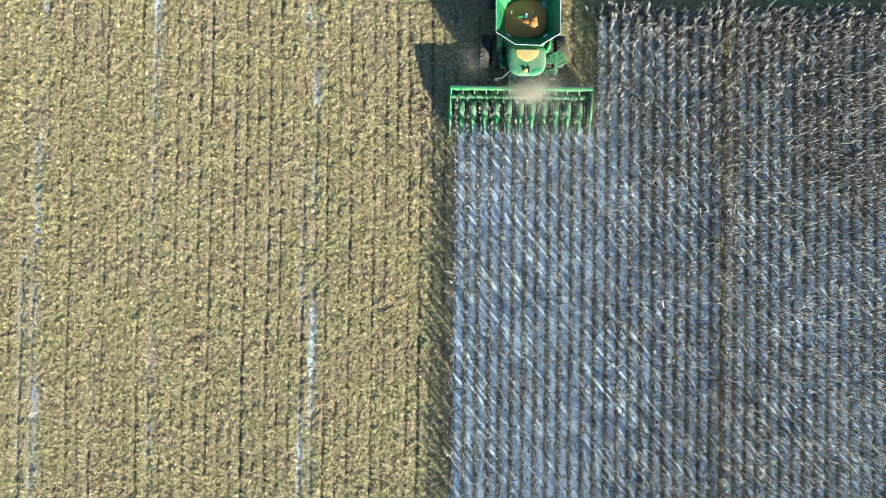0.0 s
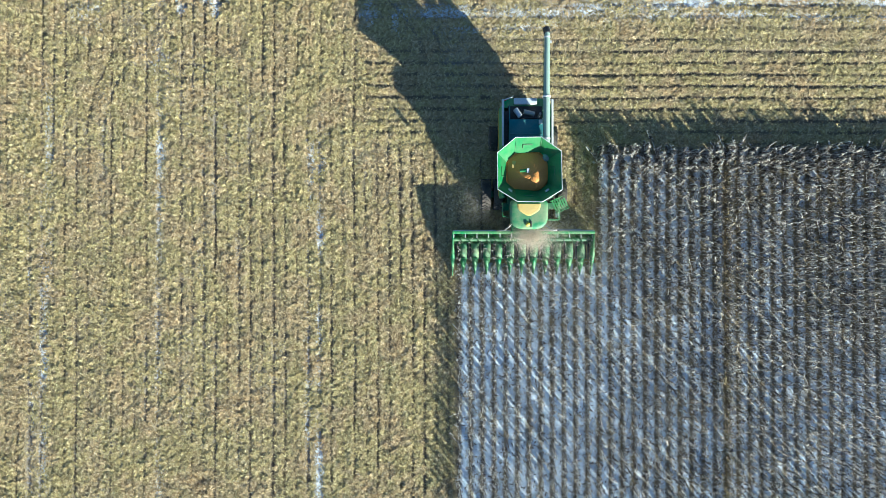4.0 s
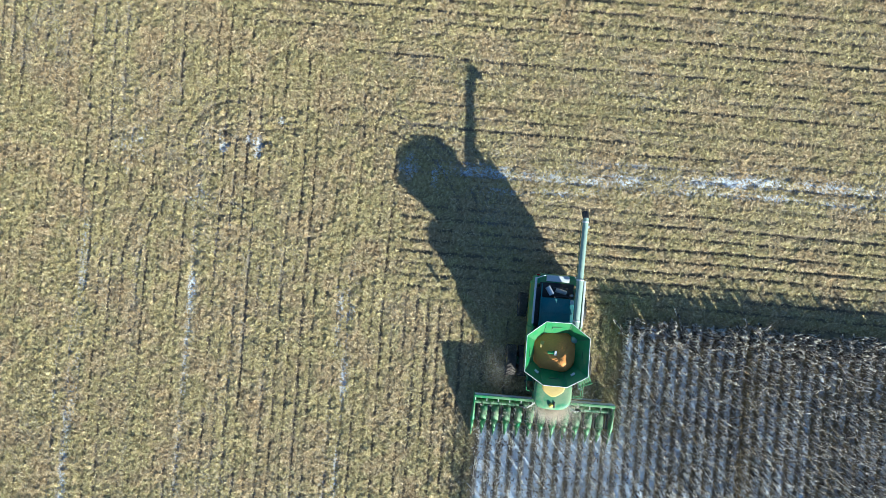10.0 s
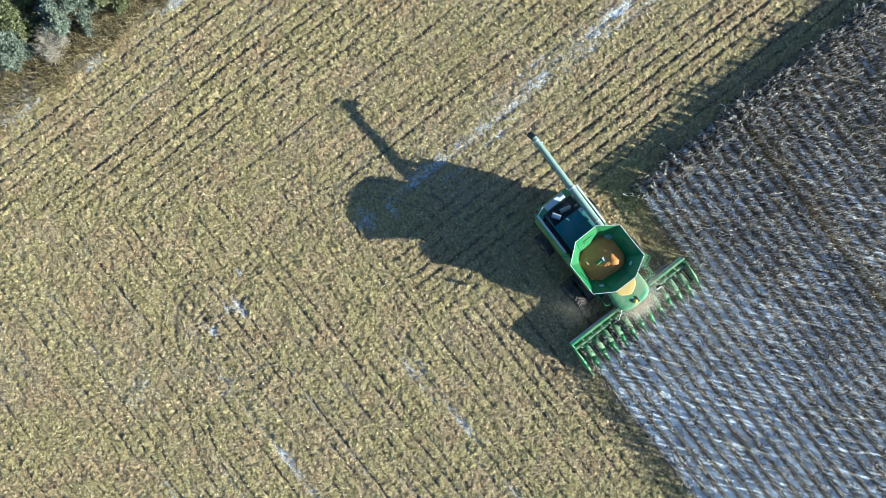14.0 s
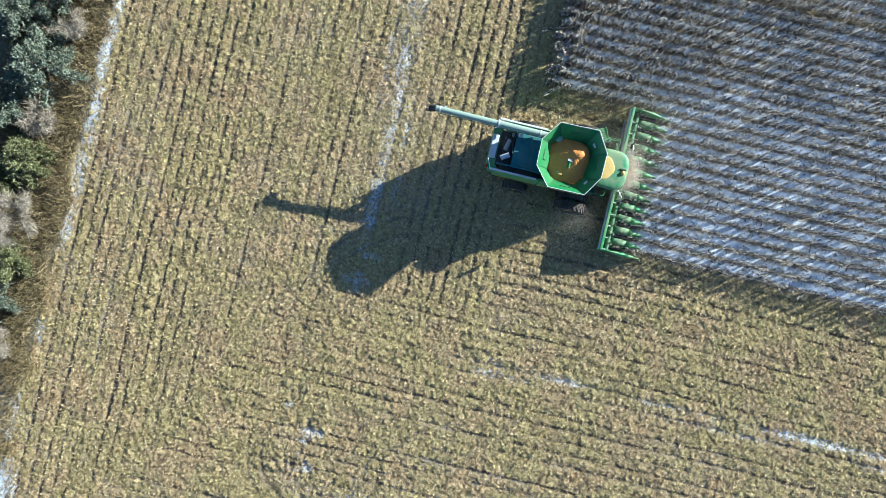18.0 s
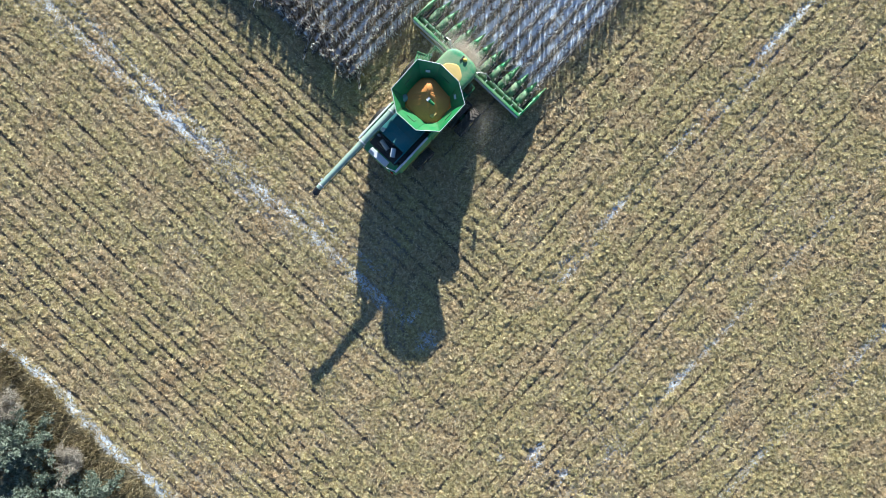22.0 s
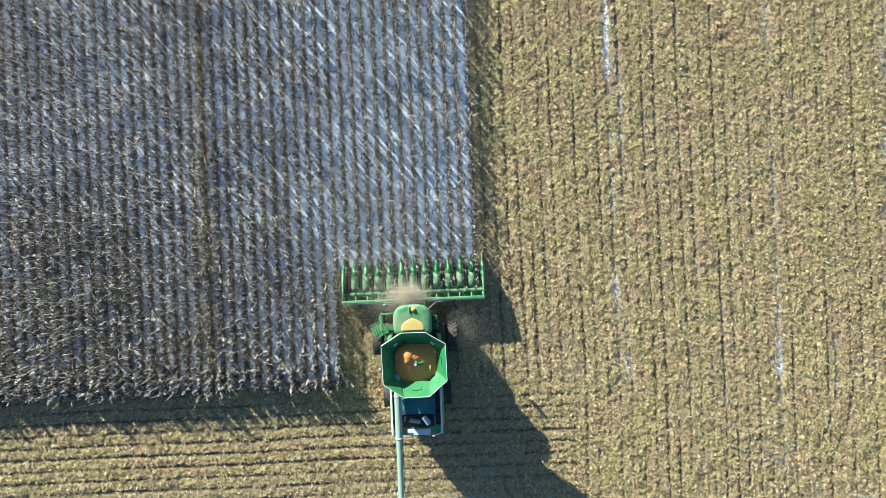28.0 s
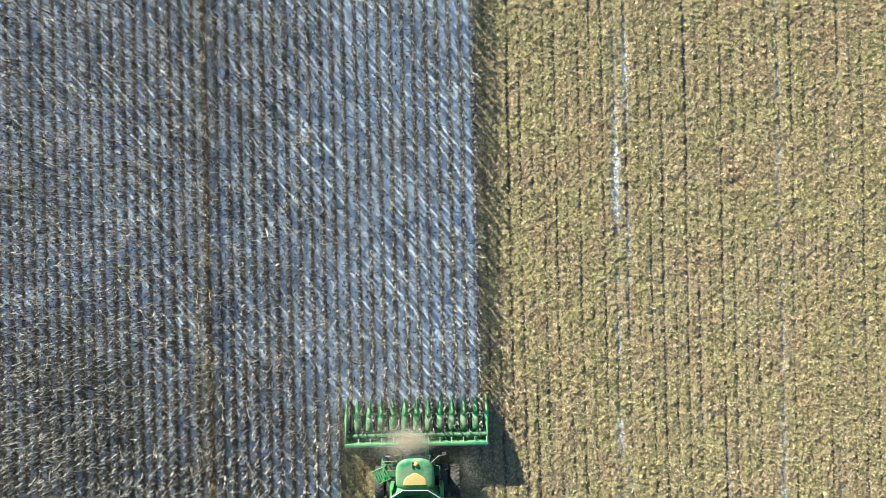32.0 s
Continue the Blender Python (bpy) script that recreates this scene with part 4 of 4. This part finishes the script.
    part("muffler", tube(bmesh.new(), (-0.45, -4.7, 3.08), (0.2, -4.85, 3.08), 0.14, seg=14), MAT_STEEL, c)
    part("exhaust_stack", tube(bmesh.new(), (-0.72, -4.55, 2.9), (-0.72, -4.62, 3.65), 0.07, seg=12), MAT_STEEL, c)
    part("air_cleaner", tube(bmesh.new(), (0.42, -4.55, 3.12), (0.72, -5.0, 3.05), 0.16, seg=14), MAT_PALE, c, "pale grey air cleaner canister")
    part("coolant_tank", boxed(-0.9, -0.68, -4.3, -4.05, 3.26, 3.45, bevel=0.03), MAT_PALE, c)
    part("deck_hose", bent(bmesh.new(), [(-0.7, -4.0, 3.3), (-0.75, -4.4, 3.25), (-0.35, -4.5, 3.15), (0.3, -4.4, 3.2)], 0.035), MAT_BLACK, c)
    part("deck_rail", bent(bmesh.new(), [(-0.92, -2.65, 3.26), (-0.92, -2.65, 3.75), (-0.92, -4.4, 3.75), (-0.92, -4.4, 3.26)], 0.02), MAT_PALE, c)
    # rear hood and spreader
    bm = loft(bmesh.new(), [[(-1.50, -5.15, z0), (1.50, -5.15, z0), (1.42, -5.55, z0 - 0.02), (0.95, -5.74, z0 - 0.03), (-0.95, -5.74, z0 - 0.03), (-1.42, -5.55, z0 - 0.02)] for z0 in (1.5, 2.4, 2.72)])
    part("rear_hood", bm, MAT_GREEN, c, "green rear hood")
    part("rear_beam", boxed(-0.62, 0.78, -5.72, -5.34, 2.74, 2.92, bevel=0.03), MAT_PALE, c, "pale dusty rear cross panel")
    for s in (-1, 1):
        part("tail_lamp", boxed(s * 1.25 - 0.1, s * 1.25 + 0.1, -5.72, -5.62, 2.45, 2.6, bevel=0.02), MAT_RED, c)
        part("rear_rail", bent(bmesh.new(), [(s * 1.45, -4.9, 3.3), (s * 1.45, -5.5, 3.28), (s * 0.9, -5.72, 3.2)], 0.03), MAT_PALE, c)
        part("spreader_disc", tube(bmesh.new(), (s * 0.5, -5.3, 0.95), (s * 0.5, -5.3, 1.05), 0.42, seg=18), MAT_STEEL, c)
    part("chopper", boxed(-0.95, 0.95, -5.6, -4.9, 1.05, 1.6, bevel=0.05), MAT_BLACK, c)
    # unloading auger folded back along the machine's left
    bm = tube(bmesh.new(), (-1.08, -1.9, 3.62), (-1.08, -5.6, 3.78), 0.205, seg=18)
    au = part("unloading_auger", bm, MAT_TUBE, c, "long pale green unloading auger folded to the rear", smooth=False)
    part("outer_tube", tube(bmesh.new(), (-1.08, -5.6, 3.78), (-1.09, -9.35, 3.93), 0.185, 0.165, seg=18), MAT_TUBE, au)
    part("elbow", tube(bmesh.new(), (-1.08, -1.75, 2.9), (-1.08, -2.0, 3.72), 0.23, seg=16), MAT_TUBE, au)
    for y in (-3.1, -5.6, -9.1):
        z = 3.62 + (-1.9 - y) * 0.043
        part("auger_band", tube(bmesh.new(), (-1.08, y - 0.04, z), (-1.08, y + 0.04, z), 0.235 if y > -9 else 0.19, seg=18), MAT_PALE, au)
    part("auger_rib", boxed(-0.90, -0.86, -9.1, -2.2, 3.70, 3.74, m=Matrix.Translation((0, 0, 0.0))), MAT_GREEN_DARK, au)
    bm = tube(bmesh.new(), (-1.09, -9.30, 3.95), (-1.06, -9.68, 3.72), 0.19, 0.21, seg=14)
    part("spout_boot", bm, MAT_BLACK, au, "black rubber spout boot")
    part("auger_lamp", boxed(-1.34, -1.26, -8.9, -8.75, 3.9, 3.98, bevel=0.01), MAT_PALE, au)
    part("auger_saddle", boxed(-1.3, -0.86, -5.0, -4.85, 3.2, 3.6, bevel=0.02), MAT_GREEN_DARK, c)
    return c


build_combine(pose(CX, CY, 0.0, 0, 0, 180))


# ---------------------------------------------------------------- the hedge beyond the field
def evergreen(x, y, tall, wide, mat, label, seed, clumps=2600):
    r = np.random.default_rng(seed)
    e = thing("evergreen_tree", label, "tree", pose(x, y, 0), "evergreens along the field edge")
    bm = bmesh.new()
    tube(bm, (0, 0, -0.1), (0.05, 0.03, tall * 0.9), 0.14, 0.02, seg=8)
    limbs = []
    for i in range(26):
        z = tall * (0.08 + 0.8 * (i / 26))
        a = i * 2.4 + r.normal(0, 0.3)
        ln = wide * (1 - (z / tall)) ** 0.7 * r.uniform(0.75, 1.05) + 0.1
        tip = (ln * math.cos(a), ln * math.sin(a), z + 0.25 * ln)
        limbs.append(((0, 0, z), tip))
        tube(bm, (0, 0, z), tip, 0.035, 0.008, seg=5)
    part("trunk", bm, MAT_BARK, e)
    vs, n = [], clumps
    pick = r.integers(0, len(limbs), n)
    t = r.uniform(0.25, 1.05, n) ** 0.7
    a = np.array([limbs[k][0] for k in pick])
    b = np.array([limbs[k][1] for k in pick])
    p = a + (b - a) * t[:, None] + r.normal(0, 0.16, (n, 3))
    k = 9
    P = np.repeat(p, k, 0)
    m = len(P)
    d = r.normal(0, 1, (m, 3)) + np.repeat((b - a) / np.linalg.norm(b - a, axis=1)[:, None], k, 0) * 1.2 + np.array([0, 0, 0.5])
    d /= np.linalg.norm(d, axis=1)[:, None]
    s = np.cross(d, r.normal(0, 1, (m, 3)))
    s /= np.linalg.norm(s, axis=1)[:, None]
    ln, w = r.uniform(0.09, 0.22, m)[:, None], r.uniform(0.018, 0.042, m)[:, None]
    v = np.stack([P - s * w * 0.4, P + d * ln * 0.6 - s * w, P + d * ln, P + d * ln * 0.6 + s * w], 1).reshape(-1, 3)
    ob = raw_mesh("crown", v, np.arange(m * 4).reshape(-1, 4), mat)
    ob.parent = e


def bare_shrub(x, y, tall, wide, label, seed, stems=16):
    r = np.random.default_rng(seed)
    e = thing("bare_shrub", label, "shrub", pose(x, y, 0), "leafless shrubs along the field edge")
    bm = bmesh.new()
    tips = []
    for i in range(stems):
        a, ln = r.uniform(0, 6.283), wide * r.uniform(0.4, 1.0)
        mid = Vector((ln * 0.4 * math.cos(a), ln * 0.4 * math.sin(a), tall * 0.5))
        tip = Vector((ln * math.cos(a + 0.2), ln * math.sin(a + 0.2), tall * r.uniform(0.7, 1.0)))
        tube(bm, (0, 0, -0.05), mid, 0.03, 0.018, seg=5, caps=False)
        tube(bm, mid, tip, 0.018, 0.005, seg=4, caps=False)
        tips += [(mid, tip)] * 5
    part("stem_cluster", bm, MAT_BARK, e)
    n = 2600
    k = r.integers(0, len(tips), n)
    a = np.array([tips[i][0] for i in k])
    b = np.array([tips[i][1] for i in k])
    p = a + (b - a) * r.uniform(0, 1, n)[:, None] + r.normal(0, 0.12, (n, 3))
    d = (b - a) * 0.5 + r.normal(0, 0.5, (n, 3))
    d = d / np.linalg.norm(d, axis=1)[:, None] * r.uniform(0.2, 0.55, n)[:, None]
    s = np.cross(d, r.normal(0, 1, (n, 3)))
    s = s / np.linalg.norm(s, axis=1)[:, None] * 0.009
    v = np.stack([p - s, p + s, p + d + s * 0.4, p + d - s * 0.4], 1).reshape(-1, 3)
    raw_mesh("twig_mass", v, np.arange(n * 4).reshape(-1, 4), MAT_TWIG).parent = e


BLUE = "bluish grey-green cedar tree beside the field edge"
CEDARS = ((2.8, 30.6, 3.4, 2.6), (8.6, 30.7, 3.4, 2.5), (5.9, 32.6, 4.0, 2.4), (-0.3, 33.0, 3.6, 2.2), (13.4, 31.2, 3.6, 2.3), (17.8, 31.8, 3.8, 2.3), (11.0, 33.4, 4.2, 2.3), (22.5, 31.6, 3.6, 2.3), (-12.2, 30.8, 3.0, 2.3), (-16.6, 31.2, 1.9, 1.3))
for i, (x, y, tall, wide) in enumerate(CEDARS):
    evergreen(x, y, tall, wide, MAT_CEDAR, BLUE, 300 + i, 1900)
PINES = ((-2.9, 30.6, 2.3, 1.8), (-9.4, 30.4, 2.0, 1.6), (-4.8, 32.6, 2.8, 1.8), (-15.0, 32.6, 2.8, 1.8))
for i, (x, y, tall, wide) in enumerate(PINES):
    evergreen(x, y, tall, wide, MAT_PINE, "yellow-green evergreen bush in the hedge", 330 + i, 1900)
SHRUBS = ((-6.2, 30.4, 1.9, 2.2), (-7.4, 32.0, 2.4, 2.4), (-10.9, 32.4, 2.2, 1.6), (-18.6, 32.0, 1.8, 1.4), (5.8, 29.9, 1.3, 1.2), (11.2, 30.0, 1.4, 1.3), (-0.4, 30.4, 1.5, 1.3), (-14.4, 30.0, 1.3, 1.2), (15.8, 30.0, 1.3, 1.1))
for i, (x, y, tall, wide) in enumerate(SHRUBS):
    bare_shrub(x, y, tall, wide, "leafless grey shrub with fine twigs" if tall > 1.6 else "low leafless brown shrub in dead grass", 350 + i)


def blades(name, n, x0, x1, y0, y1, keep, tall, mat, label, category):
    x, y = rng.uniform(x0, x1, n), rng.uniform(y0, y1, n)
    k = keep(x, y) > rng.uniform(0, 1, n)
    x, y = x[k], y[k]
    n = len(x)
    z, h, a = height(x, y), tall * rng.uniform(0.4, 1.2, n), rng.uniform(0, 6.283, n)
    w = rng.uniform(0.008, 0.022, n)
    lx, ly = rng.normal(0, 0.6, n) * h, rng.normal(0, 0.6, n) * h
    c, s = np.cos(a) * w, np.sin(a) * w
    v = np.stack([np.stack([x - c, y - s, z - 0.02], 1), np.stack([x + c, y + s, z - 0.02], 1), np.stack([x + lx + c * 0.4, y + ly + s * 0.4, z + h], 1), np.stack([x + lx - c * 0.4, y + ly - s * 0.4, z + h], 1)], 1)
    tagged(raw_mesh(name, v.reshape(-1, 3), np.arange(n * 4).reshape(-1, 4), mat), label, category, kind="stuff")


blades("dead_grass", 165000, -30, 34, 27.6, 34, lambda x, y: step(27.6, 28.4, y + 0.9 * (vnoise(x * 0.9, y * 0.9, 72) - 0.5)) * (0.15 + 0.85 * step(0.25, 0.7, vnoise(x * 1.1, y * 1.1, 71))) * (1 - 0.6 * step(0.5, 0.75, snow_cover(x, y))), 0.6, MAT_GRASS, "tangled brown dead grass along the hedge", "grass")
blades("weed_strip", 8000, 17.2, 18.6, -44, 0.2, lambda x, y: np.exp(-(((x - 17.9) / 0.18) ** 2)), 1.1, MAT_WEED, "strip of brown dead weeds between corn rows", "weeds")


# ---------------------------------------------------------------- chaff in the air round the corn head
def airborne(name, clouds, label):
    """Tiny flakes that hang in drifts: (count, middle, spread)."""
    p = np.concatenate([np.array(mid) + rng.normal(0, 1, (n, 3)) * np.array(spread) for n, mid, spread in clouds])
    p[:, 2] = np.abs(p[:, 2] - 0.1) + 0.1
    n = len(p)
    d, e = rng.normal(0, 1, (n, 3)), rng.normal(0, 1, (n, 3))
    d *= rng.uniform(0.007, 0.017, n)[:, None] / np.linalg.norm(d, axis=1)[:, None]
    e *= rng.uniform(0.007, 0.017, n)[:, None] / np.linalg.norm(e, axis=1)[:, None]
    v = np.stack([p - d, p + d, p + e], 1).reshape(-1, 3)
    tagged(raw_mesh(name, v, np.arange(n * 3).reshape(-1, 3), MAT_DUST), label, "dust", kind="stuff")


airborne("chaff_dust", [
    (70000, (CX + 0.35, CY - 2.8, 2.0), (0.56, 0.36, 0.3)),
    (30000, (CX + 1.2, CY - 2.6, 1.7), (0.9, 0.7, 0.5)),
    (9000, (CX - 2.9, CY - 0.5, 0.9), (0.5, 0.8, 0.4)),
    (18000, (CX - 2.8, CY + 2.2, 1.0), (1.3, 2.4, 0.5)),
    (18000, (CX - 0.3, CY + 8.6, 0.9), (1.9, 2.2, 0.5)),
    (22000, (CX + 3.0, CY - 4.6, 1.6), (2.2, 1.7, 0.5)),
], "pale tan chaff dust drifting round the working corn head")
